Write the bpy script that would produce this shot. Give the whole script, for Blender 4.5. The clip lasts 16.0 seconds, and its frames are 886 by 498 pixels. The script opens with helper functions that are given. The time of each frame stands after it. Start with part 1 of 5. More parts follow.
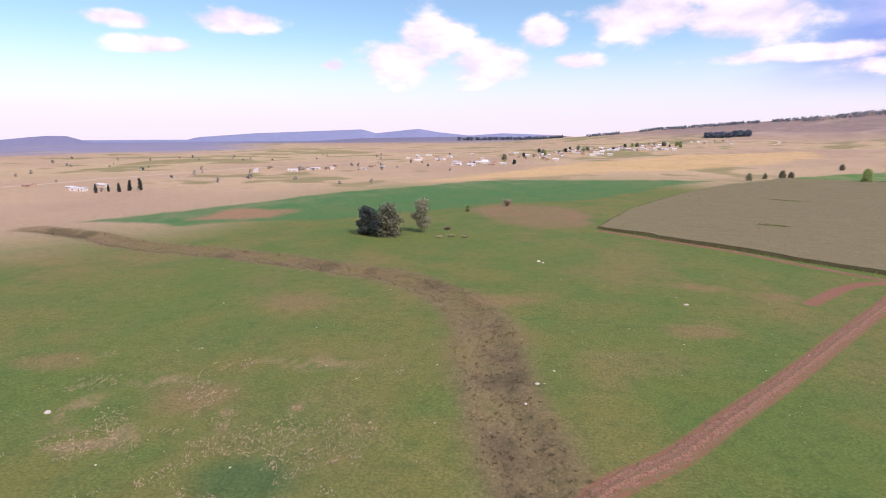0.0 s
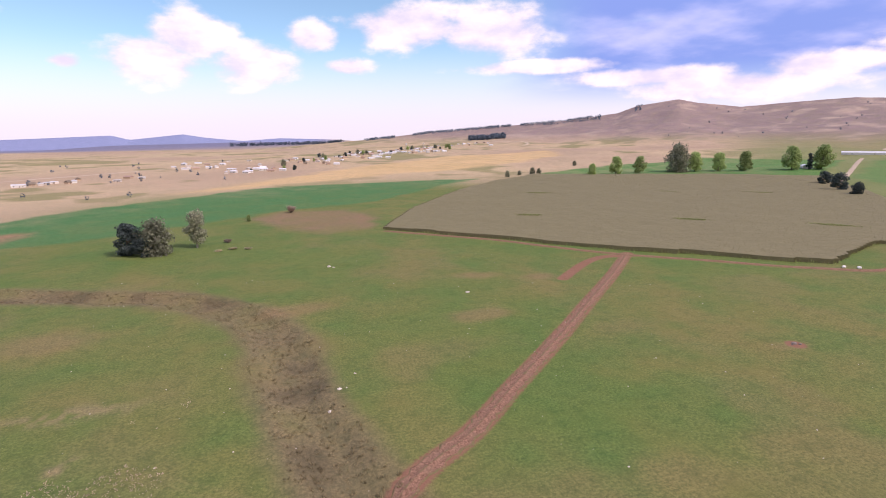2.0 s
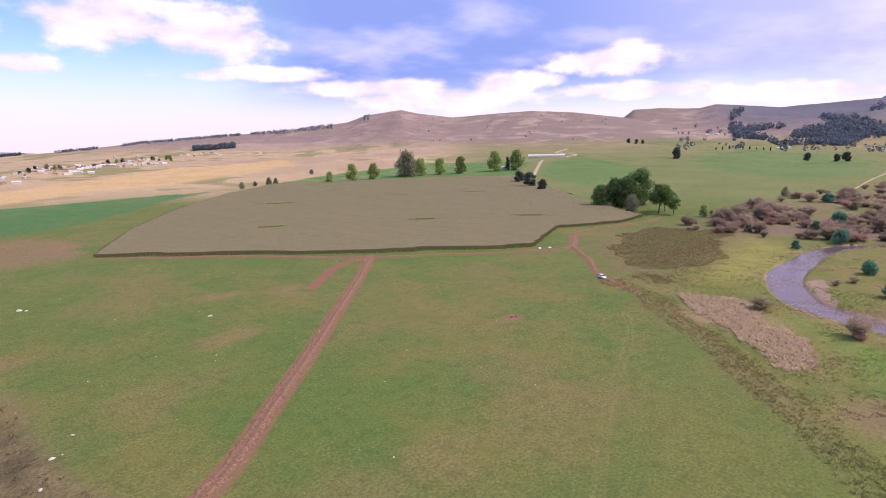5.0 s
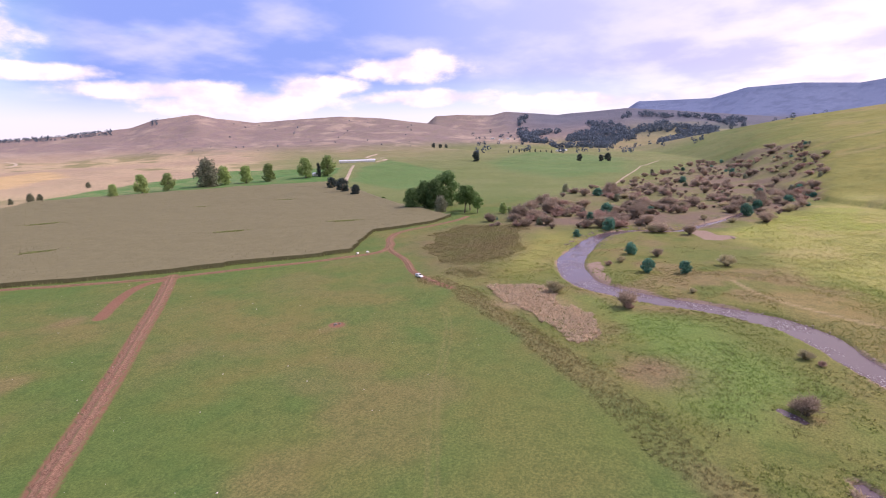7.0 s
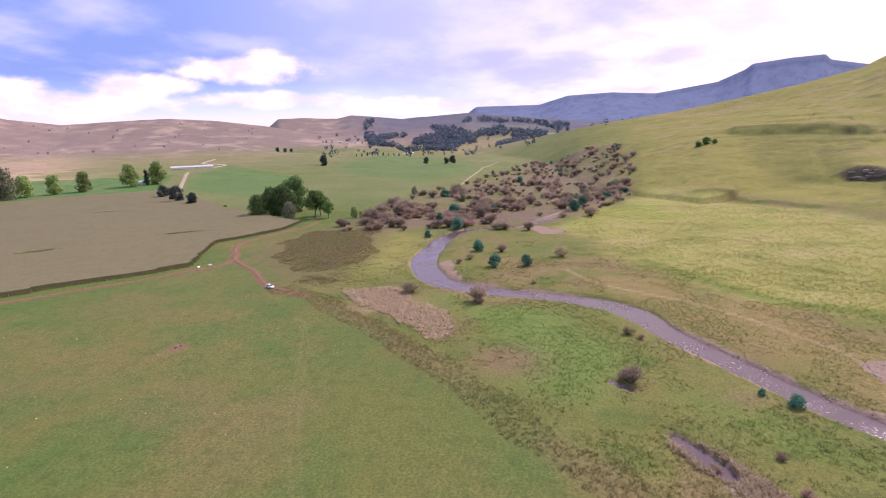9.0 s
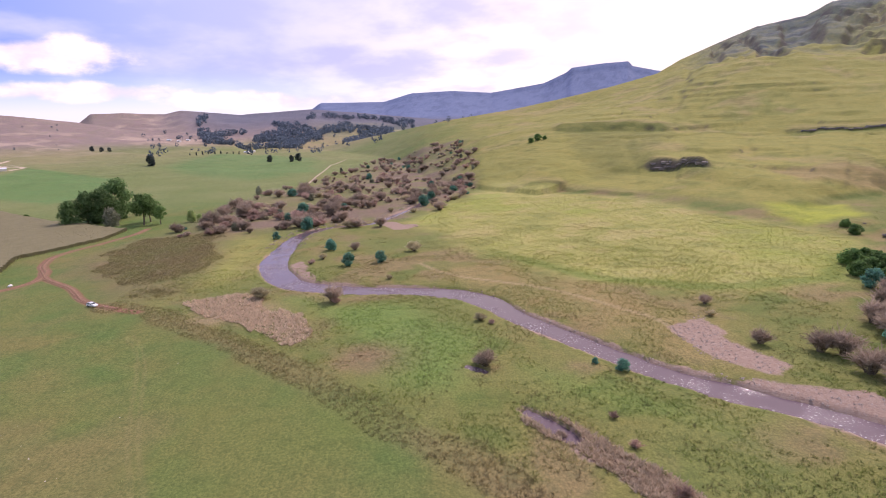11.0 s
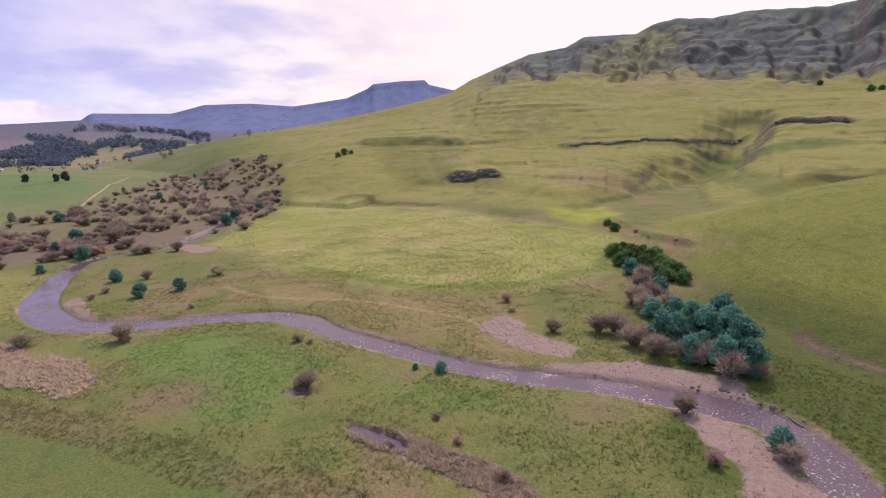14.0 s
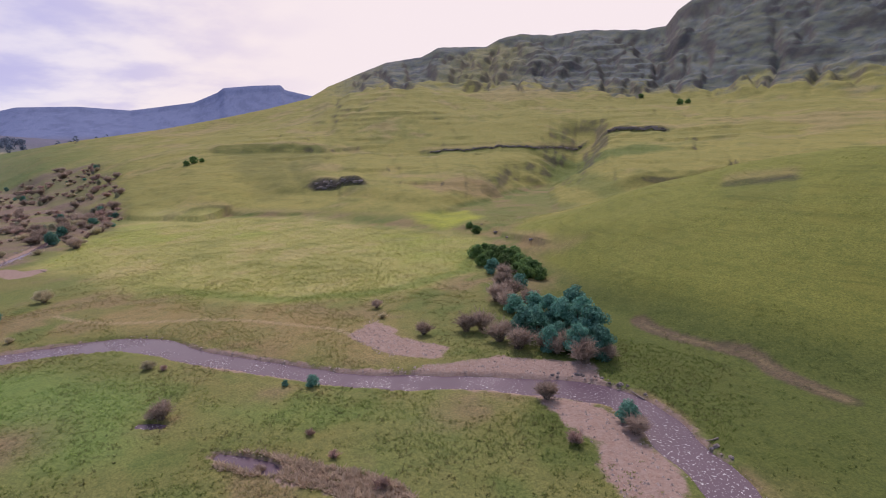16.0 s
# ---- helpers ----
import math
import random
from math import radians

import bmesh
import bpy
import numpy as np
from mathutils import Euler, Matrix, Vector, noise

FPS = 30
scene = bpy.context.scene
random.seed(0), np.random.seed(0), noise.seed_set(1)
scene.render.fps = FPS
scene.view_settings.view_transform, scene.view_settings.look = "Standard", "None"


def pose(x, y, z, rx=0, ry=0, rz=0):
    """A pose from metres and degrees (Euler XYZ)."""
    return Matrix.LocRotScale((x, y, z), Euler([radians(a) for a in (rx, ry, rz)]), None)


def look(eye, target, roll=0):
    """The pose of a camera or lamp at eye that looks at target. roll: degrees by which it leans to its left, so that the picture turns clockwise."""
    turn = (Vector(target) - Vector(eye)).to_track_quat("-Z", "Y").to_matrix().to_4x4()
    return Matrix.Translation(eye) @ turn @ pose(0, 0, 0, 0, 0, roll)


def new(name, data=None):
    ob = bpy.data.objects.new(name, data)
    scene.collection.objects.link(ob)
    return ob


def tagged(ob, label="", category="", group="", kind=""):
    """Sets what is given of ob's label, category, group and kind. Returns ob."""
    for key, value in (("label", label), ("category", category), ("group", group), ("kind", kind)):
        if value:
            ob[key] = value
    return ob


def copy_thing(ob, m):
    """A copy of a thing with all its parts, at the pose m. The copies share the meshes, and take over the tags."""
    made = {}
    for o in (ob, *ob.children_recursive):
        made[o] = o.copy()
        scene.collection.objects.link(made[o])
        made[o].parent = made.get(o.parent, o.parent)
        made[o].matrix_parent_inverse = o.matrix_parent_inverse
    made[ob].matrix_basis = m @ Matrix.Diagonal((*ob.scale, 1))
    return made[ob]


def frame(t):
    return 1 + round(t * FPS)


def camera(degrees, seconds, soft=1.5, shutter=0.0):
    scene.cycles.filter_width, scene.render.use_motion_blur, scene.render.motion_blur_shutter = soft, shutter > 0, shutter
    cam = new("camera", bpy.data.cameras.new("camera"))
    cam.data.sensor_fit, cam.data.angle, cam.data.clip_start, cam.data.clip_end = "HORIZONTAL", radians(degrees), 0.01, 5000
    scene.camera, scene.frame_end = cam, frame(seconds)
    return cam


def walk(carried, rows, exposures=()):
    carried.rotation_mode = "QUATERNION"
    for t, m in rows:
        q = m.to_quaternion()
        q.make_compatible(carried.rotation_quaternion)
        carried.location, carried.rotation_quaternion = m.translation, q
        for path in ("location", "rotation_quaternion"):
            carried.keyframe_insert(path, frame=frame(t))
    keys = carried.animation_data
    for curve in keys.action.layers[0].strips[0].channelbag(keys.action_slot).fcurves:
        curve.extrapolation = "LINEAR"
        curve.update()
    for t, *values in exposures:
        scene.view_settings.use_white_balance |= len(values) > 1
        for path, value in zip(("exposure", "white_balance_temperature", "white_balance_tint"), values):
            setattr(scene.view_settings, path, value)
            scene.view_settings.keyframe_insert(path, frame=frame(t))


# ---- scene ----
# ---- camera: hovers 60 m above the pasture and turns to the right ----
EYE = 60.0
cam = camera(78.96, 16.0, soft=1.0)
PATH = [  # seconds, yaw, pitch, roll
    (0.0, 6.54, -12.25, 0.02),
    (0.5, 1.39, -12.16, -0.12),
    (1.0, -4.16, -12.12, -0.28),
    (1.5, -10.20, -12.02, -0.42),
    (2.0, -16.12, -11.92, -0.59),
    (2.5, -20.59, -12.08, -0.68),
    (3.0, -24.79, -12.01, -0.77),
    (3.5, -29.10, -11.88, -0.83),
    (4.0, -33.59, -11.67, -0.91),
    (6.5, -58.22, -11.39, -1.55),
    (7.0, -62.87, -11.34, -1.68),
    (7.5, -67.07, -11.28, -1.74),
    (8.0, -71.12, -11.34, -1.76),
    (8.5, -74.87, -11.34, -1.89),
    (9.0, -78.67, -11.45, -1.88),
    (11.5, -98.06, -12.26, -2.00),
    (12.0, -101.32, -12.03, -1.95),
    (12.5, -104.59, -11.77, -1.92),
    (13.0, -107.87, -11.67, -1.90),
    (13.5, -111.16, -11.53, -1.89),
    (14.0, -114.58, -11.49, -1.91),
    (14.5, -118.16, -11.51, -1.96),
    (15.0, -121.67, -11.35, -2.00),
    (15.5, -125.35, -11.28, -1.99),
    (16.0, -128.93, -11.26, -1.99),
]
LIGHT = [(0.0, 0.18, 6600, 29), (4.0, 0.22, 6600, 31), (8.0, 0.28, 6600, 32), (11.5, 0.28, 6600, 32), (13.0, 0.2, 6600, 32), (16.0, -0.14, 6400, 31)]
walk(cam, [(t, pose(0, 0, EYE, 90 + pitch, 0, yaw) @ pose(0, 0, 0, 0, 0, roll)) for t, yaw, pitch, roll in PATH], LIGHT)

# ---- light: broken cloud, sun high on the south side ----
SUN_AZ, SUN_EL = -128.0, 48.0
toward = Vector((-math.sin(radians(SUN_AZ)) * math.cos(radians(SUN_EL)),
                 math.cos(radians(SUN_AZ)) * math.cos(radians(SUN_EL)), math.sin(radians(SUN_EL))))
sun = new("sun", bpy.data.lights.new("sun", "SUN"))
sun.data.energy, sun.data.angle, sun.data.color = 2.5, radians(2.0), (1.0, 0.95, 0.88)
sun.matrix_world = look((0, 0, 300), Vector((0, 0, 300)) - toward)


class Nodes:
    """Short hand for building a node tree."""

    def __init__(self, tree):
        self.tree = tree
        tree.nodes.clear()

    def add(self, kind, inputs=(), **settings):
        n = self.tree.nodes.new(kind)
        for k, v in settings.items():
            setattr(n, k, v)
        for k, v in dict(inputs).items():
            self.put(n.inputs[k], v)
        return n

    def put(self, socket, v):
        if isinstance(v, bpy.types.NodeSocket):
            self.tree.links.new(v, socket)
        else:
            socket.default_value = v

    def math(self, op, a, b=0.0, c=0.0, clamp=False):
        return self.add("ShaderNodeMath", {0: a, 1: b, 2: c}, operation=op, use_clamp=clamp).outputs[0]

    def ramp(self, v, lo, hi, a=0.0, b=1.0):
        n = self.add("ShaderNodeMapRange", {"Value": v, "From Min": lo, "From Max": hi, "To Min": a, "To Max": b},
                     interpolation_type="SMOOTHSTEP")
        return n.outputs[0]

    def mix(self, f, a, b, how="MIX"):
        n = self.add("ShaderNodeMix", data_type="RGBA", blend_type=how)
        for s, v in ((n.inputs[0], f), (n.inputs[6], a), (n.inputs[7], b)):
            self.put(s, (*v, 1.0) if isinstance(v, tuple) and len(v) == 3 else v)
        return n.outputs[2]

    def noise(self, vec, scale, detail=4.0, rough=0.55):
        return self.add("ShaderNodeTexNoise", {"Vector": vec, "Scale": scale, "Detail": detail, "Roughness": rough}).outputs[0]

    def vec(self, op, a, b=(0, 0, 0)):
        return self.add("ShaderNodeVectorMath", {0: a, 1: b}, operation=op).outputs[0]


world = bpy.data.worlds.new("sky")
scene.world = world
world.use_nodes = True
W = Nodes(world.node_tree)
sky = W.add("ShaderNodeTexSky", sky_type="NISHITA", sun_disc=False, sun_elevation=radians(SUN_EL),
            sun_rotation=radians(-SUN_AZ), altitude=1400.0, air_density=1.0, dust_density=1.2, ozone_density=1.0)
ways = W.add("ShaderNodeTexCoord").outputs["Generated"]
part = W.add("ShaderNodeSeparateXYZ", {0: ways})
az = W.math("MULTIPLY", W.math("ARCTAN2", W.math("MULTIPLY", part.outputs[0], -1.0), part.outputs[1]), 57.2958)
el = W.math("MULTIPLY", W.math("ARCSINE", part.outputs[2]), 57.2958)
# clouds flatten towards the horizon: noise over a plane high above
flat = W.vec("DIVIDE", ways, W.add("ShaderNodeCombineXYZ", {i: W.math("ADD", W.math("ABSOLUTE", part.outputs[2]), 0.20) for i in range(3)}).outputs[0])
puff = W.noise(W.vec("MULTIPLY", ways, (1, 1, 2.0)), 11.0, 7, 0.55)
deck = W.noise(W.vec("MULTIPLY", flat, (1, 1, 0)), 0.75, 6, 0.55)
deck_fine = W.noise(W.vec("MULTIPLY", flat, (1, 1, 0)), 2.0, 5, 0.5)


def heap(az0, el0, wide, high):
    """One cumulus: 1 at its heart, falling to 0 and below outside."""
    u = W.math("DIVIDE", W.math("SUBTRACT", az, az0), wide)
    v = W.math("DIVIDE", W.math("SUBTRACT", el, el0), high)
    return W.math("SUBTRACT", 1.0, W.math("SQRT", W.math("ADD", W.math("MULTIPLY", u, u), W.math("MULTIPLY", v, v))))


heaps = None
for spot in ((10.8, 7.0, 5.0, 2.5), (7.6, 9.0, 4.6, 2.6), (2.2, 6.8, 5.0, 2.4), (-3.4, 9.4, 3.2, 1.7), (17.5, 6.5, 1.6, 0.7), (-6.8, 6.8, 3.0, 1.0),
             (26.6, 10.2, 4.6, 1.4), (33.5, 7.6, 4.0, 0.9), (36.0, 9.6, 3.5, 0.8), (-13, 10.6, 8.0, 2.8), (-21, 10.0, 7.5, 3.0), (-26, 6.6, 9, 0.8),
             (-37, 5.3, 10, 1.1), (-43, 4.2, 11, 1.6), (-50, 5.6, 6, 1.2), (-60, 7.4, 7, 1.5), (-62, 4.4, 9, 0.9), (-76, 3.6, 9, 0.9), (62, 9, 12, 3)):
    h = heap(*spot)
    heaps = h if heaps is None else W.math("MAXIMUM", heaps, h)
cumulus = W.ramp(W.math("ADD", heaps, W.math("MULTIPLY", W.math("SUBTRACT", puff, 0.5), 1.9)), -0.02, 0.52)
# the grey-blue bank and, beyond it, the bright overcast in the south
bank = W.math("MULTIPLY", W.ramp(az, -19.0, -33.0), W.ramp(az, -112.0, -84.0))
bank = W.math("MULTIPLY", bank, W.ramp(el, 2.0, 7.0))
south = W.math("MAXIMUM", W.ramp(az, -64.0, -110.0), W.ramp(az, 120.0, 150.0))
base = W.mix(1.0, sky.outputs[0], (0.130, 0.160, 0.150), "MULTIPLY")
glow = W.mix(W.ramp(el, 9.5, 0.5, 0, 0.9), base, (0.78, 0.76, 0.84))
shade = W.mix(W.ramp(deck_fine, 0.44, 0.74), (0.23, 0.36, 0.76), (0.54, 0.61, 0.92))
shade = W.mix(W.ramp(az, -50.0, -76.0, 0.0, 0.55), shade, (0.60, 0.66, 0.92))
c = W.mix(W.math("MULTIPLY", bank, W.ramp(deck, 0.20, 0.36)), glow, shade)
c = W.mix(W.math("MULTIPLY", bank, W.ramp(W.math("ADD", deck, W.math("MULTIPLY", deck_fine, 0.5)), 0.86, 1.02, 0, 0.8)), c, (0.84, 0.80, 0.88))
cream = W.mix(W.ramp(W.math("ADD", deck_fine, W.math("MULTIPLY", deck, 0.7)), 0.70, 0.96), (0.60, 0.59, 0.76), (0.95, 0.93, 0.84))
cream = W.mix(W.ramp(az, -92.0, -122.0), cream, (0.95, 0.93, 0.85))
c = W.mix(W.math("MULTIPLY", south, W.ramp(el, 0.0, 3.0, 0.75, 1.0)), c, cream)
lit = W.mix(W.ramp(puff, 0.36, 0.66), (0.74, 0.72, 0.82), (1.04, 0.99, 0.93))
c = W.mix(W.math("MULTIPLY", cumulus, 0.90), c, lit)
high = W.math("MULTIPLY", W.ramp(el, 14.0, 24.0), W.ramp(deck, 0.45, 0.6, 0, 0.8))
c = W.mix(high, c, (0.85, 0.84, 0.88))
out = W.add("ShaderNodeOutputWorld", {"Surface": W.add("ShaderNodeBackground", {"Color": c, "Strength": 1.0}).outputs[0]})

# ---- plan: height of the land ----
def table(*pairs):
    pairs = sorted(pairs)
    return np.array([p[0] for p in pairs], float), np.array([p[1] for p in pairs], float)


def read(az, tab):
    return np.interp(az, tab[0], tab[1])


def step(a, b, v):
    u = np.clip((v - a) / (b - a), 0, 1)
    return u * u * (3 - 2 * u)


LATTICE = np.random.RandomState(7).rand(256, 256)


def grain(x, y, size, octaves=4, seed=0):
    """Fractal value noise, about -1 to 1, with blotches of that size in metres."""
    total, amp, norm = 0.0, 1.0, 0.0
    for k in range(octaves):
        u, v = x / size + 37.3 * k + 11 * seed, y / size + 19.7 * k + 5 * seed
        i, j = np.floor(u).astype(int), np.floor(v).astype(int)
        a, b = u - i, v - j
        a, b = a * a * (3 - 2 * a), b * b * (3 - 2 * b)
        i0, i1, j0, j1 = i % 256, (i + 1) % 256, j % 256, (j + 1) % 256
        g = (LATTICE[i0, j0] * (1 - a) + LATTICE[i1, j0] * a) * (1 - b) + (LATTICE[i0, j1] * (1 - a) + LATTICE[i1, j1] * a) * b
        total, norm, amp, size = total + amp * (2 * g - 1), norm + amp, amp * 0.5, size * 0.5
    return total / norm


def polar(x, y):
    az = np.degrees(np.arctan2(-x, y))
    return np.where(az > 110, az - 360, az), np.hypot(x, y)


def to_line(x, y, pts):
    """Distance to a polyline; far away it is only known to be large."""
    px, py = [p[0] for p in pts], [p[1] for p in pts]
    near = (x > min(px) - 90) & (x < max(px) + 90) & (y > min(py) - 90) & (y < max(py) + 90)
    made = np.full(np.shape(x), 1e3)
    x, y = x[near], y[near]
    best = np.full(np.shape(x), 1e9)
    for (ax, ay), (bx, by) in zip(pts, pts[1:]):
        dx, dy = bx - ax, by - ay
        u = np.clip(((x - ax) * dx + (y - ay) * dy) / (dx * dx + dy * dy), 0, 1)
        best = np.minimum(best, np.hypot(x - ax - u * dx, y - ay - u * dy))
    made[near] = best
    return made


def to_area(x, y, pts):
    """Signed distance to a polygon, negative inside."""
    inside = np.zeros(np.shape(x), bool)
    for (ax, ay), (bx, by) in zip(pts, pts[1:] + pts[:1]):
        cross = ((ay > y) != (by > y)) & (x < (bx - ax) * (y - ay) / (by - ay + 1e-12) + ax)
        inside ^= cross
    d = to_line(x, y, pts + pts[:1])
    return np.where(inside, -d, d)


def smooth_line(pts, n=6):
    """Catmull-Rom through the points."""
    p = [pts[0], *pts, pts[-1]]
    made = []
    for a, b, c, d in zip(p, p[1:], p[2:], p[3:]):
        for k in range(n):
            u = k / n
            made.append(tuple(0.5 * (2 * b[i] + (c[i] - a[i]) * u + (2 * a[i] - 5 * b[i] + 4 * c[i] - d[i]) * u * u
                                     + (3 * b[i] - a[i] - 3 * c[i] + d[i]) * u ** 3) for i in range(len(b))))
    return made + [tuple(pts[-1])]


# river: middle line and half width
RIVER = smooth_line([(520, -30, 1.0), (450, -13, 1.6), (404, 5, 2), (373, 20, 2.5), (366, 46, 3), (342, 62, 3.5), (303, 65, 5),
                     (258, 62, 6), (225, 47, 5.5), (210, 20, 4.5), (204, -5, 4.5), (192, -26, 5), (166, -38, 3.7), (138, -53, 3.6),
                     (122, -62, 3.6), (107, -75, 3.8), (94, -88, 3.8), (82, -97, 4.5), (69, -105, 4.5), (57, -103, 4.2),
                     (46, -96, 4), (36, -91, 4), (20, -80, 4), (-10, -75, 4), (-60, -90, 4)])
POND = smooth_line([(106, -25, 0.5), (101, -28, 1.4), (95, -31, 1.7), (92, -32, 0.5)], 4)
POOL = smooth_line([(131, -15, 0.2), (128, -18, 0.7), (126, -20, 0.2)], 4)


def to_stream(x, y, line):
    """Distance to the edge of a stream, negative on the water."""
    px, py = [p[0] for p in line], [p[1] for p in line]
    near = (x > min(px) - 90) & (x < max(px) + 90) & (y > min(py) - 90) & (y < max(py) + 90)
    made = np.full(np.shape(x), 1e3)
    x, y = x[near], y[near]
    best = np.full(np.shape(x), 1e9)
    for (ax, ay, aw), (bx, by, bw) in zip(line, line[1:]):
        dx, dy = bx - ax, by - ay
        u = np.clip(((x - ax) * dx + (y - ay) * dy) / (dx * dx + dy * dy + 1e-9), 0, 1)
        best = np.minimum(best, np.hypot(x - ax - u * dx, y - ay - u * dy) - (aw + (bw - aw) * u))
    made[near] = best
    return made


# far skylines: azimuth (left positive), elevation seen from the eye
SKY_WEST = table((-24, -6), (70, -0.8), (50, -0.7), (45.5, -0.62), (43.6, -0.41), (42.3, -0.31), (41, -0.33), (39.3, -0.87), (37, -1.49), (33, -1.7), (25, -1.2), (15, -0.6), (4, -0.45), (-10, -0.6), (-20, -1.5))
SKY_FAR = table((-14, -6), (60, -2), (38, -2), (34.5, -1.42), (30.6, -0.46), (25.5, -0.1), (20, 0.1), (14.9, 0.3), (13.5, -0.1), (9.1, 0.36), (7.1, 0.02), (3.8, -0.33), (0.3, -0.1), (-5.4, -0.3), (-12, -1))
SKY_NORTH = table((10, -6), (-80, -6), (4, -1.4), (-2, -0.9), (-7.7, -0.42), (-14.5, 0.29), (-22, 0.85), (-28.5, 1.33), (-33.7, 1.97), (-35.5, 2.62), (-38.2, 3.0), (-39.2, 3.15), (-40.9, 2.78), (-44.5, 2.3), (-48.7, 2.56), (-52.7, 2.74), (-57, 2.48), (-61.5, 1.85), (-66, 1.0), (-74, 0.2))
SKY_VALLEY = table((-54, -6), (-110, -6), (-57, 0.3), (-61.6, 1.8), (-62.5, 2.5), (-64.8, 2.57), (-68.3, 2.43), (-69.7, 2.75), (-75, 2.25), (-81.6, 2.6), (-86, 2.2), (-95, 1.2), (-105, 0))
SKY_MESA = table((-73, -6), (-140, -6), (-76, 1), (-80.5, 1.8), (-82.6, 3.2), (-89, 3.15), (-91.8, 3.9), (-96, 4.0), (-100, 3.67), (-105.3, 4.36), (-107.5, 5.26), (-108, 5.66), (-111, 5.89), (-113.3, 5.92), (-113.7, 5.46), (-116, 4.9), (-122, 4), (-130, 2))
# slope south of the river: radius and elevation of foot, ledge, scarp, shelf and crest
S_FOOT = table((-80, 1700), (-86, 1300), (-93, 785), (-99, 608), (-107, 545), (-116, 457), (-125, 396), (-134, 345), (-143, 390), (-150, 420), (-200, 430), (-250, 900))
S_LEDGE = table((-80, -2), (-86, -2), (-93, -3), (-99, -3.6), (-107, -3.0), (-116, -4.0), (-120, -4.0), (-125, -5), (-134, -6.4), (-143, -5.6), (-150, -3.4), (-170, -2.5), (-205, -5), (-250, -5))
S_SCARP = table((-80, -1.8), (-86, -1.6), (-93, -1.2), (-99, -0.8), (-107, 0.1), (-114, 0.2), (-120, -0.4), (-127, -0.7), (-143, -0.7), (-146, 0.5), (-152, 0.2), (-170, 0.4), (-205, -3), (-250, -3))
S_SCARP_R = table((-80, 1900), (-86, 1500), (-93, 1100), (-99, 900), (-107, 840), (-134, 800), (-250, 1000))
S_SHELF = table((-80, -1.7), (-86, -1.2), (-93, -0.2), (-99, 0.5), (-107, 1.4), (-116, 2.7), (-120, 4.6), (-124, 5.6), (-134, 5.2), (-141, 4.6), (-147, 3.4), (-153, 2.9), (-170, 2.9), (-205, -2), (-250, -2))
S_SHELF_R = table((-80, 2000), (-86, 1600), (-93, 1300), (-99, 1150), (-107, 1100), (-116, 1150), (-130, 1250), (-250, 1250))
S_CREST = table((-80, -1.4), (-85.5, -0.6), (-95.4, 1.15), (-101.8, 1.95), (-106.5, 2.75), (-112, 3.8), (-115.9, 4.7), (-117.9, 5.8), (-121, 7.0), (-123.8, 8.0), (-127.5, 8.47), (-129.2, 9.3), (-134.1, 9.2), (-135.3, 9.85), (-137.3, 10.2), (-140.5, 9.9), (-143.5, 10.15), (-149, 9.7), (-151, 9.8), (-151.9, 11.0), (-153, 11.7), (-160, 13), (-175, 12), (-205, -1), (-250, -1))
S_CREST_R = table((-80, 2300), (-86, 1800), (-93, 1600), (-107, 1450), (-116, 1550), (-119, 1750), (-124, 1900), (-150, 2200), (-250, 2200))
# near spur right of the stream
N_FOOT = table((-128, 330), (-133, 300), (-138.6, 235), (-144.6, 195), (-149, 177), (-160, 156), (-175, 150), (-200, 170), (-240, 260))
N_CREST = table((-131, -10.6), (-135.8, -10.4), (-142, -8.2), (-147, -6.0), (-151.2, -4.6), (-157.6, -3.1), (-166, -1.6), (-185, -1.5), (-215, -7), (-240, -12))


def height_of(az, r, el_tab):
    return EYE + r * np.tan(np.radians(read(az, el_tab)))


def hill(az, r, foot, crest, el_tab, base, power=1.5, back=0.35, cliff=0.0):
    top = height_of(az, crest, el_tab) - base
    u = (r - foot) / (crest - foot)
    v = np.clip(u, 0, 1)
    rise = v ** power
    if cliff:
        rise = np.where(v < 0.9, (1 - cliff) * (v / 0.9) ** power, 1 - cliff + cliff * step(0.9, 0.96, v))
    shape = np.where(u < 1, rise, 1 - back * (u - 1))
    return np.where(top > 0, base + top * shape, base - 30)


# rock steps: where they run, from and to, height, width of the face, share of bare rock
LEDGES = [(table((-112, 640), (-115.4, 608), (-117, 600), (-119, 580), (-120.5, 562), (-123, 520)), -120.9, -115.4, 8.0, 13, 0.8),
          (table((-104, 850), (-107, 840), (-110.5, 838), (-114.4, 831), (-118, 833)), -117.0, -106.6, 5.0, 22, 0.0),
          (table((-125, 812), (-127, 808), (-131, 799), (-136, 808), (-139, 818), (-142, 880), (-145, 930)), -144.0, -127.0, 2.6, 3, 0.7),
          (table((-144, 905), (-148.4, 863), (-152, 850)), -151.6, -145.6, 6.5, 4, 0.9),
          (table((-101, 530), (-107, 532), (-114, 487), (-118, 460)), -114.5, -101.5, 1.6, 4, 0.3),
          (table((-155, 284), (-159, 285), (-163, 281)), -162.5, -156.5, 1.6, 2.5, 0.6),
          (table((-130, 380), (-133.4, 385), (-135, 340), (-139, 284), (-143, 258)), -140.0, -131.0, 2.4, 4, 0.5)]


def ledge_at(az, r, n2, n3, tab):
    return r - read(az, tab) + 9 * n2 + 7 * n3


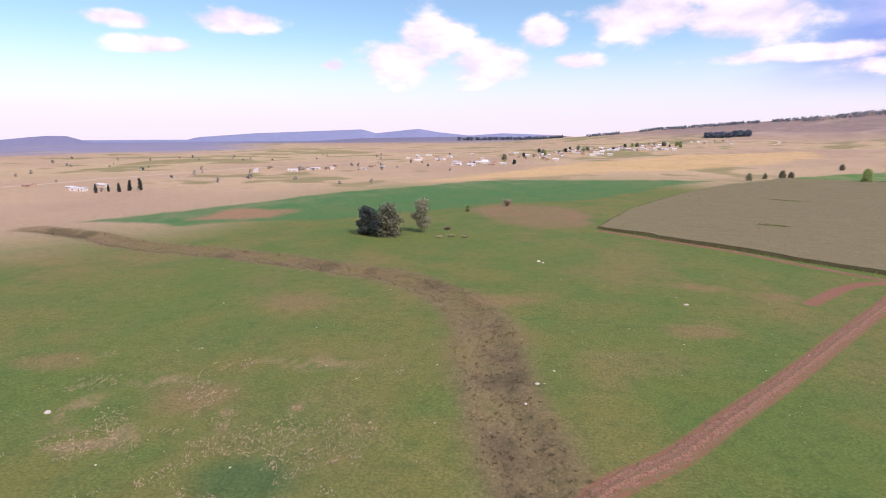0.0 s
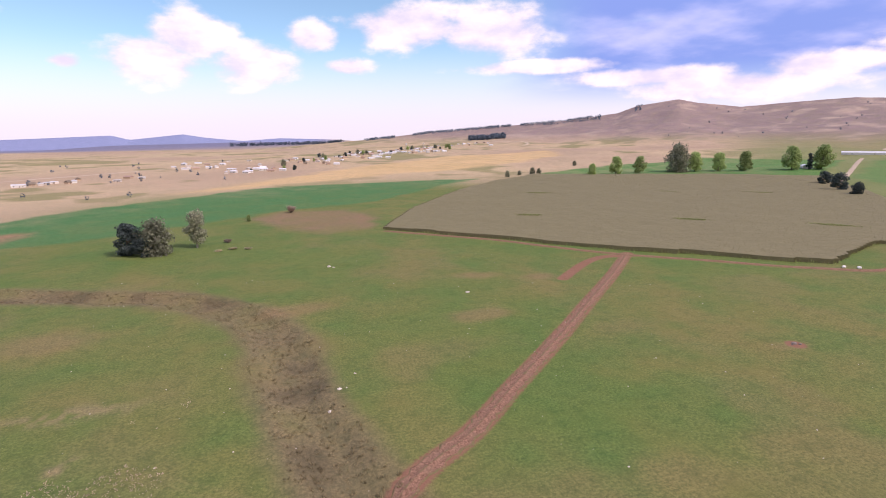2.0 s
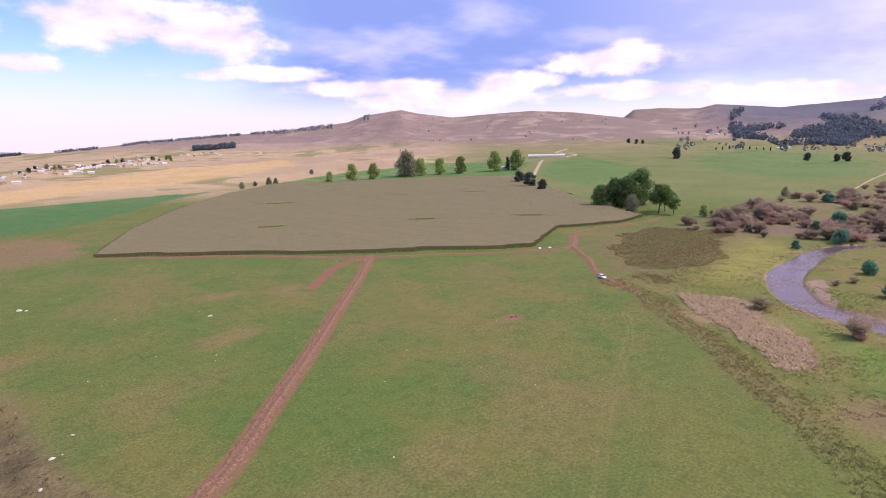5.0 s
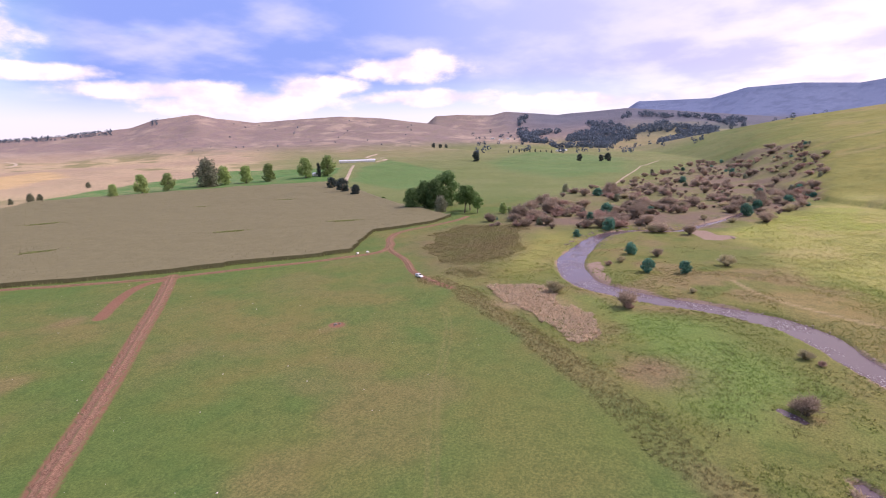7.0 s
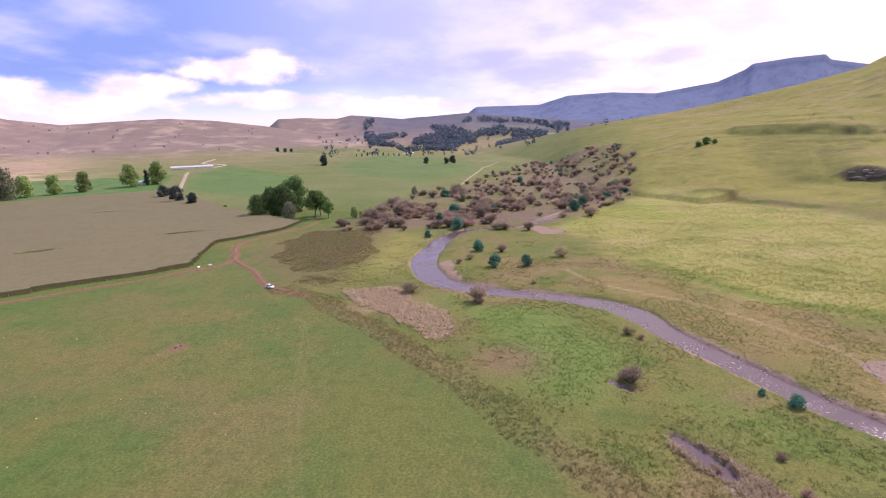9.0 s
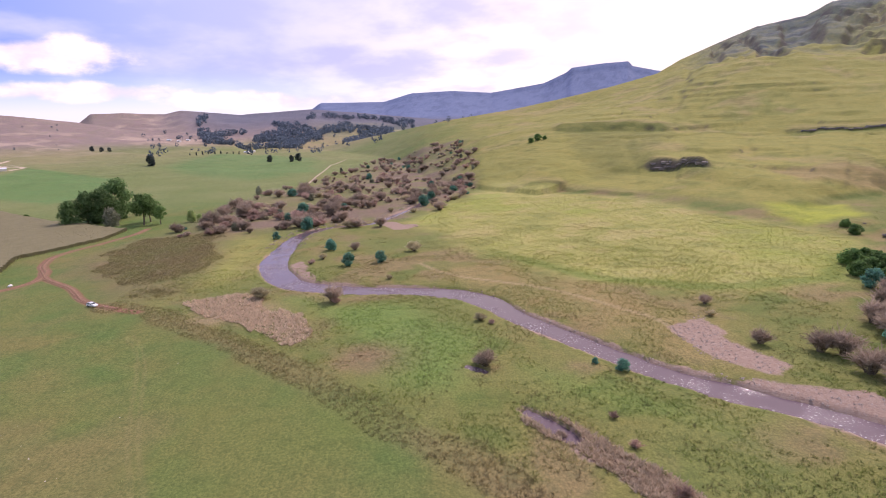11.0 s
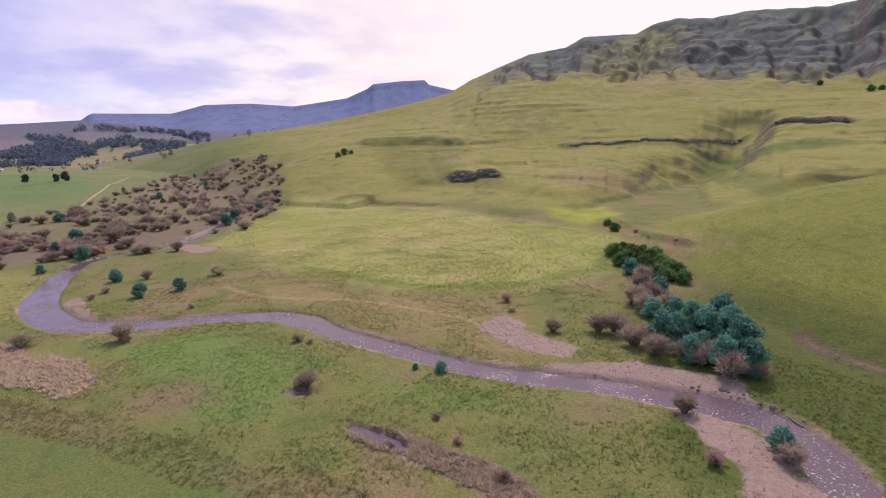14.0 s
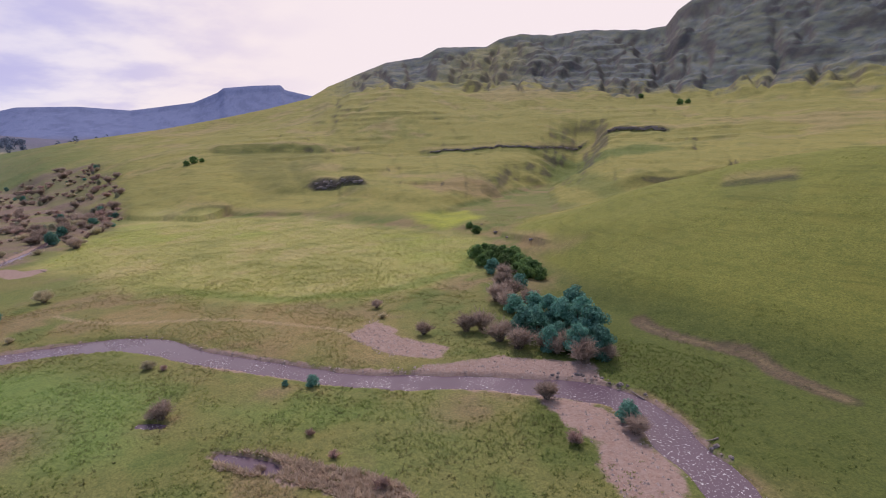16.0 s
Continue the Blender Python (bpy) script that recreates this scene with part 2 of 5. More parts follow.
def ledge(az, r, n2, n3, tab, a0, a1, high, wide):
    """A step up across a line: a steep face, a flat top that runs out uphill and a hollow at its toe."""
    d = ledge_at(az, r, n2, n3, tab)
    ends = step(a0 - 0.8, a0 + 0.8, az) * step(a1 + 0.8, a1 - 0.8, az)
    return high * ends * (step(-wide, 0, d) * np.exp(-np.maximum(d, 0) / 55) - 0.25 * np.exp(-np.abs(d + wide) / 14))


def land(x, y):
    az, r = polar(x, y)
    n1, n2, n3 = grain(x, y, 420, 5, 1), grain(x, y, 90, 4, 2), grain(x, y, 17, 3, 3)
    base = 22 * step(650, 1500, r) * read(az, table((-112, 0), (-88, 0.5), (-72, 1), (-30, 1), (-8, 0.6), (10, 0)))
    base = base + 3.0 * n2 * step(350, 1200, r) + 6 * n1 * step(800, 2200, r)
    base = base - 80 * step(1300, 4600, r) * read(az, table((-8, 0), (6, 0.8), (20, 1), (110, 1)))
    z = base
    # low rises on the western plain
    z = np.maximum(z, base + 7 * np.exp(-((az - 22) / 6.0) ** 2 - ((r - 1900) / 220) ** 2) - 1)
    z = np.maximum(z, base + 5 * np.exp(-((az - 42) / 9.0) ** 2 - ((r - 1750) / 260) ** 2) - 1)
    z = np.maximum(z, hill(az, r, 2600, 3600, SKY_WEST, base, 1.2))
    z = np.maximum(z, hill(az, r, 3500, 4600, SKY_FAR, base, 1.2))
    crest = 2700 + 150 * n1
    z = np.maximum(z, hill(az, r * (1 + 0.02 * n1), 1500, crest, SKY_NORTH, base, 1.7) * (1 + 0.10 * n2 * np.clip((r - 1500) / 300, 0, 1) * np.clip((crest - r) / 500, 0, 1)))
    z = np.maximum(z, hill(az, r, 2100, 3500, SKY_VALLEY, base, 1.6, cliff=0.10) * (1 + 0.12 * n2 * np.clip((3500 - r) / 600, 0, 1)))
    z = np.maximum(z, hill(az, r, 2600, 4500, SKY_MESA, base, 1.8, cliff=0.13))
    # the slope south of the river, in steps
    foot = read(az, S_FOOT) * (1 + 0.05 * n2)
    r1, r2, r3, r4 = foot * (1.3 - 0.18 * step(-112, -104, az)), read(az, S_SCARP_R) * (1 + 0.03 * n1), read(az, S_SHELF_R), read(az, S_CREST_R)
    r1 = np.minimum(r1, r2 - 60)
    z1, z2, z3, z4 = height_of(az, r1, S_LEDGE), height_of(az, r2, S_SCARP), height_of(az, r3, S_SHELF), height_of(az, r4, S_CREST)
    rm = r3 + 0.4 * (r4 - r3)
    zm = z3 + (0.4 - 0.14 * step(-119, -127, az)) * (z4 - z3)
    knots = [(foot, 0 * foot), (r1 - 26 - 100 * step(-113, -104, az), (0.55 - 0.4 * step(-113, -104, az)) * z1), (r1, z1), (r2 - 9, z2 - 0.06 * (z2 - z1) - 1.5 * step(-104, -111, az)), (r2, z2), (r3, z3), (rm, zm), (r4, z4)]
    s = np.zeros_like(r)
    for (ra, za), (rb, zb) in zip(knots, knots[1:]):
        u = np.clip((r - ra) / np.maximum(rb - ra, 1), 0, 1)
        s = np.where(r >= ra, za + (zb - za) * u, s)
    s = np.where(r > r4, z4 - 0.15 * (r - r4), s)
    inner = step(0, 60, r - foot) * step(0, 120, r4 - r)
    ribs = np.abs(grain(az * 12 + 6 * n2, r * 0.10, 34, 3, 9))
    fold = step(0.30, 0.0, ribs)
    s = s + inner * (9 * n2 + 17 * n1) * step(0, 150, s) + inner * np.clip(s / 40, 0, 1) * (0.8 * n3 - 2.6 * fold * step(-108, -116, az))
    upper = step(r3, r3 + 200, r) * step(-117, -122, az)
    level = s / 31.0 + 1.9 * n1 + 1.5 * n2
    ledges = 10.0 * (step(0.42, 0.66, level % 1.0) - (level % 1.0))
    s = s + inner * upper * (ledges * step(-0.35, 0.3, n1 + n2 + 0.5 * n3) + 8 * n2 + 2 * n3 - 16 * fold)
    level = s / 12.0 + 0.6 * n2
    s = s + inner * (1 - upper) * step(6, 20, s) * step(-103, -110, az) * 3.2 * (step(0.68, 0.82, level % 1.0) - (level % 1.0)) * step(-0.15, 0.3, n1 + n2)
    # side valley with a stream between the scarps
    d = to_line(x, y, [(300, -292), (360, -380), (430, -500), (470, -610), (560, -760)])
    s = s - 30 * np.exp(-((d + 14 * n2 + 5 * n3) / 40) ** 2) * step(foot - 20, foot + 160, r) * step(1150, 800, r)
    for tab, a0, a1, high, wide, hard in LEDGES[:5]:
        s = s + ledge(az, r, n2, n3, tab, a0, a1, high, wide)
    z = np.maximum(z, s)
    # the near spur
    foot = read(az, N_FOOT) * (1 + 0.03 * n2)
    top = read(az, table((-131, 330), (-142, 310), (-150, 325), (-160, 345), (-240, 380)))
    zt = np.maximum(height_of(az, top, N_CREST), 0)
    u = (r - foot) / (top - foot)
    spur = zt * np.where(u < 1, np.sin(np.clip(u, 0, 1) * 1.5708) ** 1.15, 1 - 0.55 * np.clip(u - 1, 0, 2) ** 1.5)
    spur = spur + (1.3 * n2 + 0.25 * n3 + 2.0 * grain(x + 0.8 * y, 0.4 * y, 70, 3, 21)) * np.clip(spur / 8, 0, 1)
    for tab, a0, a1, high, wide, hard in LEDGES[5:]:
        spur = spur + ledge(az, r, n2, n3, tab, a0, a1, high, wide)
    z = np.maximum(z, spur)
    z = z + 0.25 * n3 * step(60, 20, np.abs(z)) + 0.3 * n2 * step(30, 120, r)
    # water courses cut into the flat
    w = to_stream(x, y, RIVER) + 0.9 * grain(x, y, 7, 2, 5)
    z = z - 2.0 * step(1.6, -0.6, w) * step(12, 2, z) - 0.5 * step(9, 1, w) * step(12, 2, z)
    for line in (POND, POOL):
        z = z - 1.7 * step(1.2, -0.6, to_stream(x, y, line) + 0.4 * n3)
    g = to_line(x, y, GULLY)
    z = z - 1.6 * step(9, 2, g + 2.5 * n3)
    return z


GULLY = smooth_line([(12, 60), (8, 81), (5, 94), (1, 111), (-2, 135), (-7, 165), (-21, 195), (-45, 217), (-73, 228), (-105, 241), (-140, 252), (-195, 264), (-250, 291), (-297, 305)])
# ---- plan: what covers the land ----
TRACK = smooth_line([(6, 70), (20, 85), (33, 95), (52, 114), (76, 138), (108, 171), (135, 199), (157, 223), (166, 233)])
FIELD_ROAD = smooth_line([(60, 338), (90, 310), (118, 283), (139, 256), (164, 229), (190, 207), (225, 179), (248, 166), (268, 172)])
BARN_ROAD = smooth_line([(268, 172), (284, 183), (308, 190), (335, 184), (367, 177), (392, 178)])
CAR_ROAD = smooth_line([(268, 174), (252, 162), (234, 142), (214, 126), (203, 112), (194, 96)])
SPUR = smooth_line([(110, 198), (130, 217), (148, 229), (160, 228)])
EDGE = smooth_line([(203, 112), (194, 93), (166, 63), (150, 46), (128, 24), (108, 7), (98, 0), (89, -11), (78, -18), (60, -30)])
FOOTPATH = smooth_line([(245, -8), (221, -22), (195, -54), (161, -76), (148, -80), (133, -83)])
MAIZE = [(60, 345), (93, 313), (166, 243), (240, 182), (262, 192), (303, 209), (351, 189), (386, 190), (450, 280), (547, 387), (665, 530), (501, 650), (350, 726), (262, 660), (170, 545), (96, 425)]
MARSH = [(280, 172), (348, 166), (365, 131), (350, 106), (291, 100), (216, 88), (208, 108), (232, 134)]
YELLOW_BANK = [(216, 88), (291, 103), (348, 106), (327, 80), (284, 72), (240, 72)]
REEDS = [(203, 86), (208, 66), (184, 43), (159, 26), (153, 34), (173, 54)]
SEDGE = [(155, 24), (153, 8), (140, 0), (133, 10)]
HAYFIELD = [(370, -8), (470, -50), (560, -100), (441, -192), (310, -215), (244, -229), (180, -165), (180, -105), (205, -74), (265, -38)]
GREEN_FLAT = [(201, 42), (181, 1), (148, -22), (115, -11), (124, 2), (158, 18)]
GREEN_BANK = [(112, -34), (128, -30), (112, -52), (94, -66), (84, -66), (96, -50)]
OLD_SEDGE = [(148, 22), (151, 8), (145, 0), (134, 3), (136, 18)]
LIME = [(357, -254), (351, -310), (301, -280), (290, -235)]
SAND = [(147, -79), (155, -94), (137, -90), (118, -95), (113, -89), (124, -78)]
GRAVEL = [(126, -63), (112, -82), (100, -101), (82, -116), (74, -110), (94, -93), (108, -77)]
GRAVEL_LOW = [(80, -91), (70, -100), (54, -96), (40, -84), (30, -70), (45, -74), (58, -84)]
BAR = [(258, 56), (228, 44), (222, 30), (232, 38), (262, 50)]
PIVOT = [(-287, 335), (-230, 421), (-172, 526), (-31, 686), (76, 705), (255, 714), (82, 508), (-11, 457), (-50, 418), (-110, 374), (-218, 325)]
BARE_PINK = [(-220, 348), (-212, 406), (-165, 405), (-167, 367)]
THICKET = [(-28, 421), (-6, 458), (50, 453), (60, 400), (49, 352), (24, 342), (3, 362)]
GOLD = [(-114, 650), (-30, 790), (128, 1000), (350, 1180), (640, 1240), (572, 1058), (283, 870), (122, 800), (-28, 700)]
MEADOW = [(350, 735), (477, 680), (668, 540), (900, 690), (760, 850), (501, 790), (420, 770)]
PASTURE = [(590, 365), (700, 520), (900, 640), (1100, 700), (862, 430), (690, 370)]
PASTURE_FAR = [(1050, 430), (1500, 470), (1250, 190), (900, 129), (800, 217), (900, 330)]
SCAR = smooth_line([(90, -155), (83, -151), (67, -150), (54, -150), (44, -144), (30, -140)])


WHEELS = smooth_line([(170, 88), (149, 75), (107, 58), (79, 44), (50, 30)])
BANK_WHEELS = smooth_line([(172, -12), (152, -28), (126, -48), (104, -64), (90, -76), (80, -84)])
WHEELS_OLD = smooth_line([(-32, 100), (-20, 93), (-8, 84), (6, 72)])


def blend(col, cover, amount):
    amount = np.clip(amount, 0, 1)[:, None]
    return col * (1 - amount) + np.array(cover) * amount


def edge(d, soft):
    """1 inside, 0 outside, over a margin."""
    return step(soft, -soft, d)


def cover(x, y, z, steep=None):
    """Colour of the vegetation and soil at each place; far hills also carry haze."""
    az, r = polar(x, y)
    a, b, c = grain(x, y, 60, 4, 11), grain(x, y, 14, 4, 12), grain(x, y, 300, 4, 13)
    wob = 10 * grain(x, y, 26, 4, 14)
    n = len(x)
    col = np.tile(np.array((0.116, 0.158, 0.045)), (n, 1))
    col = blend(col, (0.170, 0.160, 0.060), 0.36 + 1.0 * a)
    col = blend(col, (0.074, 0.148, 0.040), (0.35 + 1.0 * b) * 0.7)
    col = blend(col, (0.205, 0.160, 0.080), step(0.12, 0.6, grain(x, y, 34, 5, 15)) * 0.38 * step(420, 300, r))
    # western plain: dry grass
    dry = step(440, 700, r + 60 * c + read(az, table((60, 140), (30, 100), (10, -60), (-20, -180), (-40, -300)))) * step(-56, -40, az)
    col = blend(col, (0.52, 0.395, 0.270), dry * (0.85 + 0.2 * a))
    col = blend(col, (0.36, 0.270, 0.200), dry * (0.4 + 1.1 * c))
    col = blend(col, (0.19, 0.19, 0.085), dry * step(0.15, 0.5, a - c) * 0.8)
    # valley east: paddocks
    east = step(480, 620, r) * step(-42, -50, az) * step(-95, -85, az)
    col = blend(col, (0.175, 0.205, 0.085), east * (0.75 + 0.4 * a))
    col = blend(col, (0.27, 0.225, 0.135), east * step(1000, 1500, r) * (0.35 + 0.9 * c))
    for pts, tint, soft in ((PIVOT, (0.060, 0.165, 0.060), 6), (BARE_PINK, (0.30, 0.175, 0.115), 8), (GOLD, (0.52, 0.375, 0.200), 20),
                            (MEADOW, (0.080, 0.190, 0.055), 6), (PASTURE, (0.105, 0.195, 0.065), 12), (PASTURE_FAR, (0.115, 0.195, 0.070), 30)):
        col = blend(col, tint, edge(to_area(x, y, pts) + wob, soft) * (0.85 + 0.3 * b))
    # hills; blue-violet tones on the far ones are haze put into the colour
    col = blend(col, (0.245, 0.188, 0.190), step(26, 70, z) * step(-86, -78, az) * (0.9 + 0.3 * b))
    col = blend(col, (0.46, 0.365, 0.300), step(20, 60, z) * step(-86, -78, az) * step(0.05, 0.7, a + 0.6 * c) * 0.6)
    # west: plain and skyline hills turn blue with distance, painted aerial haze
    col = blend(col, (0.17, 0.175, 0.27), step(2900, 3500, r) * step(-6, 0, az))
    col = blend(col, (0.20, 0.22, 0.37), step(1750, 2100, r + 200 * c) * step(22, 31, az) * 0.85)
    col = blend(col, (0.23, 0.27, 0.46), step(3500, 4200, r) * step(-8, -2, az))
    # east: valley hills grey-blue for haze, with a pale field patch between
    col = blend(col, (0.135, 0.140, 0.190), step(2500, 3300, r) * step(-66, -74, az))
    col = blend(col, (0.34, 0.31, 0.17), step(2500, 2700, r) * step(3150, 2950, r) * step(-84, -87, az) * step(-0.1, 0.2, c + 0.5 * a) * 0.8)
    # mesa bluer still: air haze coloured into the ground, blotched at random
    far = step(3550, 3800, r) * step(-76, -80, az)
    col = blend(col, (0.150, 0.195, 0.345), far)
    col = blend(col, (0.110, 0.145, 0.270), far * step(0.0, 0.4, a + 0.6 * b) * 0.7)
    south = step(-90, -102, az) * step(0.3, 5, z) * step(3000, 2500, r)
    col = blend(col, (0.252, 0.240, 0.070), south * (0.95 + 0.2 * a))
    col = blend(col, (0.155, 0.178, 0.052), south * step(0.05, 0.6, 0.5 * b + 0.9 * a) * 0.6)
    col = blend(col, (0.30, 0.245, 0.115), south * step(0.1, 0.6, a - 0.3 * b + 0.5 * c) * 0.65)
    band = (z / 5.5 + 1.2 * a + 0.5 * b) % 1.0
    col = blend(col, (0.110, 0.125, 0.034), south * step(0.30, 0.12, np.abs(band - 0.5)) * step(-0.1, 0.5, c + b) * 0.3)
    spur = step(-132, -138, az) * step(420, 330, r) * step(0.5, 5, z)
    col = blend(col, (0.166, 0.188, 0.040), spur * 0.9)
    face = edge(to_area(x, y, [(803, -245), (740, -382), (560, -290), (540, -200)]) + wob, 14)
    col = blend(col, (0.160, 0.165, 0.052), face * (0.55 + 0.5 * b))
    spine = to_line(x, y, [(760, -620), (841, -698), (1051, -929), (1180, -1120), (1291, -1261), (1340, -1330)]) + 20 * a
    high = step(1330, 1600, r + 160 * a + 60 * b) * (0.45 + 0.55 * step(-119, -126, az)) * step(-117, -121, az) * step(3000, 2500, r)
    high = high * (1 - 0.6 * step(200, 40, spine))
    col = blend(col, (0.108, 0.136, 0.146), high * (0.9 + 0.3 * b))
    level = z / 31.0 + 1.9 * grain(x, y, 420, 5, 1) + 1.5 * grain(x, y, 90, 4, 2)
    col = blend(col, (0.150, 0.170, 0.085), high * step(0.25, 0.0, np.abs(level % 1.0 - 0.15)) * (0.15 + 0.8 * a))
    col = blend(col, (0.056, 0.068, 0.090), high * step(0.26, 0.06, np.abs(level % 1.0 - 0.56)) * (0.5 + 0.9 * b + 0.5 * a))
    n2, n3 = grain(x, y, 90, 4, 2), grain(x, y, 17, 3, 3)
    for tab, a0, a1, tall, wide, hard in LEDGES:
        d = ledge_at(az, r, n2, n3, tab)
        ends = step(a0 - 0.5, a0 + 0.5, az) * step(a1 + 0.5, a1 - 0.5, az)
        col = blend(col, (0.120, 0.150, 0.040), ends * step(-wide - 40, -wide, d) * step(2, -2, d) * (0.45 + 0.5 * a))
        col = blend(col, (0.085, 0.072, 0.070), ends * hard * step(-wide * 1.15 - 1, -wide * 0.75, d) * step(3, -1, d) * (0.85 + 0.6 * b))
        col = blend(col, (0.27, 0.22, 0.105), ends * step(-1, 3, d) * step(26, 6, d) * 0.5)
    col = blend(col, (0.090, 0.140, 0.034), south * step(46, 18, to_line(x, y, [(490, -640), (440, -570), (390, -560), (360, -600)]) + 12 * b) * 0.75)
    col = blend(col, (0.110, 0.150, 0.040), south * step(22, 6, to_line(x, y, [(460, -600), (400, -520), (336, -461), (273, -414)]) + 9 * b) * 0.6)
    for pts in ([(283, -252), (285, -272), (246, -244), (187, -214), (200, -204), (250, -226)], [(215, -221), (154, -206), (158, -197), (192, -202)], [(455, -330), (430, -420), (380, -400), (400, -320)]):
        col = blend(col, (0.255, 0.190, 0.100), edge(to_area(x, y, pts) + 0.8 * wob, 9) * 0.7)
    # river flat
    w = to_stream(x, y, RIVER)
    flat = step(-5, 8, to_edge(x, y)) * step(5, 1, z) * step(1000, 700, r)
    col = blend(col, (0.186, 0.180, 0.062), flat * (0.75 + 0.6 * a))
    col = blend(col, (0.215, 0.165, 0.092), flat * step(0.0, 0.5, b + 0.6 * a) * 0.7)
    col = blend(col, (0.105, 0.145, 0.040), flat * step(0.0, 0.5, -b + 0.5 * a) * 0.8)
    far_bank = edge(to_area(x, y, [(250, -8), (200, -30), (150, -56), (118, -74), (113, -90), (150, -98), (190, -80), (235, -44)]) + 0.6 * wob, 8)
    col = blend(col, (0.240, 0.195, 0.085), far_bank * (0.7 + 0.4 * b))
    brush = step(-14, 34, -to_area(x, y, BRUSH) + 3 * wob)
    col = blend(col, (0.190, 0.160, 0.098), brush * (0.7 + 0.5 * b))
    col = blend(col, (0.175, 0.128, 0.108), brush * step(-0.1, 0.4, a + 0.5 * b) * 0.8)
    col = blend(col, (0.140, 0.160, 0.060), brush * step(0.1, 0.5, c - a) * 0.6)
    for pts, tint, soft in ((YELLOW_BANK, (0.245, 0.250, 0.075), 18), (MARSH, (0.165, 0.138, 0.072), 14), (REEDS, (0.285, 0.222, 0.145), 8),
                            (SEDGE, (0.190, 0.140, 0.085), 3), (HAYFIELD, (0.315, 0.315, 0.105), 16), (LIME, (0.28, 0.32, 0.05), 8),
                            (THICKET, (0.210, 0.150, 0.090), 8)):
        col = blend(col, tint, edge(to_area(x, y, pts) + wob, soft) * (0.8 + 0.5 * b))
    for pts, tint in ((GREEN_FLAT, (0.130, 0.215, 0.056)), (GREEN_BANK, (0.130, 0.205, 0.052)), (OLD_SEDGE, (0.205, 0.150, 0.092))):
        col = blend(col, tint, edge(to_area(x, y, pts) + 0.7 * wob, 9) * 0.75)
    hay = edge(to_area(x, y, HAYFIELD) + wob, 8)
    col = blend(col, (0.235, 0.280, 0.066), hay * step(0.0, 0.5, a + 0.5 * b) * 0.75)
    col = blend(col, (0.330, 0.290, 0.135), hay * step(0.1, 0.5, b - 0.5 * a) * 0.6)
    rank = np.abs(to_area(x, y, HAYFIELD) + 5 + 0.5 * wob)
    col = blend(col, (0.135, 0.185, 0.042), step(8, 2, rank) * step(-96, -104, az) * step(330, 260, r) * 0.75)
    g = to_line(x, y, GULLY) + 4.5 * b
    col = blend(col, (0.178, 0.140, 0.084), step(14, 7, g) * (0.8 + 0.5 * b))
    col = blend(col, (0.100, 0.088, 0.050), step(14, 7, g) * step(0.15, 0.5, b + 0.3 * a) * 0.7)
    e = to_line(x, y, EDGE) + 2.5 * b
    col = blend(col, (0.20, 0.150, 0.085), step(8, 1, e) * (0.4 + 0.5 * a))
    # dark rank grass on the low bank, deepened further to stand for cloud shade
    bank = step(-136, -141, az) * step(11, 2, z) * step(240, 200, r) * step(1, 4, w) * step(80, 110, r)
    col = blend(col, (0.080, 0.108, 0.026), bank * (0.92 + 0.2 * b))
    if steep is not None:
        rock = step(0.62, 1.0, steep + 0.25 * b) * step(4, 12, z) * step(-86, -92, az) * step(3000, 2500, r)
        col = blend(col, (0.085, 0.072, 0.062), rock * 0.65)
        dent = step(0.42, 0.62, steep + 0.2 * a) * step(4, 12, z) * step(-86, -92, az) * step(3000, 2500, r)
        col = blend(col, (0.085, 0.110, 0.030), dent * (1 - rock) * 0.2)
    # eroded bank on the spur, wheel marks, weeds
    sc = to_line(x, y, SCAR)
    col = blend(col, (0.205, 0.150, 0.098), step(3.0, 1.0, sc + 3.6 * b) * 0.7)
    col = blend(col, (0.075, 0.060, 0.045), step(1.6, 0.5, np.abs(sc - 2.0) + 1.8 * b) * 0.6)
    col = blend(col, (0.36, 0.285, 0.175), step(1.5, 0.4, to_line(x, y, FOOTPATH) + 0.5 * b) * 0.7)
    for line in (WHEELS, WHEELS_OLD, BANK_WHEELS):
        d = to_line(x, y, line)
        col = blend(col, (0.235, 0.205, 0.095), step(0.75, 0.25, np.abs(d - 0.95)) * 0.22 * step(-0.5, 0.2, a))
    for x0, y0, rx, ry in ((-82, 114, 11, 5), (-60, 97, 6, 9), (-44, 106, 4, 9), (-80, 89, 14, 7), (-95, 100, 8, 9), (-50, 128, 16, 6)):
        d = np.hypot((x - x0) / rx, (y - y0) / ry) + 0.5 * b
        col = blend(col, (0.260, 0.205, 0.120), step(1.1, 0.3, d) * step(-0.1, 0.4, grain(x, y, 3.5, 3, 40)) * 0.7)
    lush = np.hypot((x + 44) / 13, (y - 79) / 9) + 0.5 * a
    col = blend(col, (0.050, 0.115, 0.045), step(1.1, 0.4, lush) * 0.75)
    # bare soil and stones
    for x0, y0, rad in ((138, 112, 5.5), (77, 215, 8), (-75, 180, 14), (0, 190, 10), (104, 205, 7), (-120, 122, 9), (-70, 108, 10), (60, 165, 9)):
        d = np.hypot((x - x0) * 0.6, y - y0) + 2.5 * b
        col = blend(col, (0.27, 0.165, 0.105), step(rad, rad * 0.3, d) * 0.4)
    return col


BRUSH = [(352, 142), (350, 104), (356, 78), (366, 66), (360, 20), (390, -15), (480, -50), (640, -95), (980, -120), (1150, 40), (800, 90), (560, 150), (400, 150)]


def to_edge(x, y):
    """Positive on the river's side of the pasture's edge."""
    side = [(400, 130), *EDGE[::4], (60, -30), (-60, -70), (-200, -400), (700, -700), (1500, -300), (1200, 120)]
    return -to_area(x, y, side)


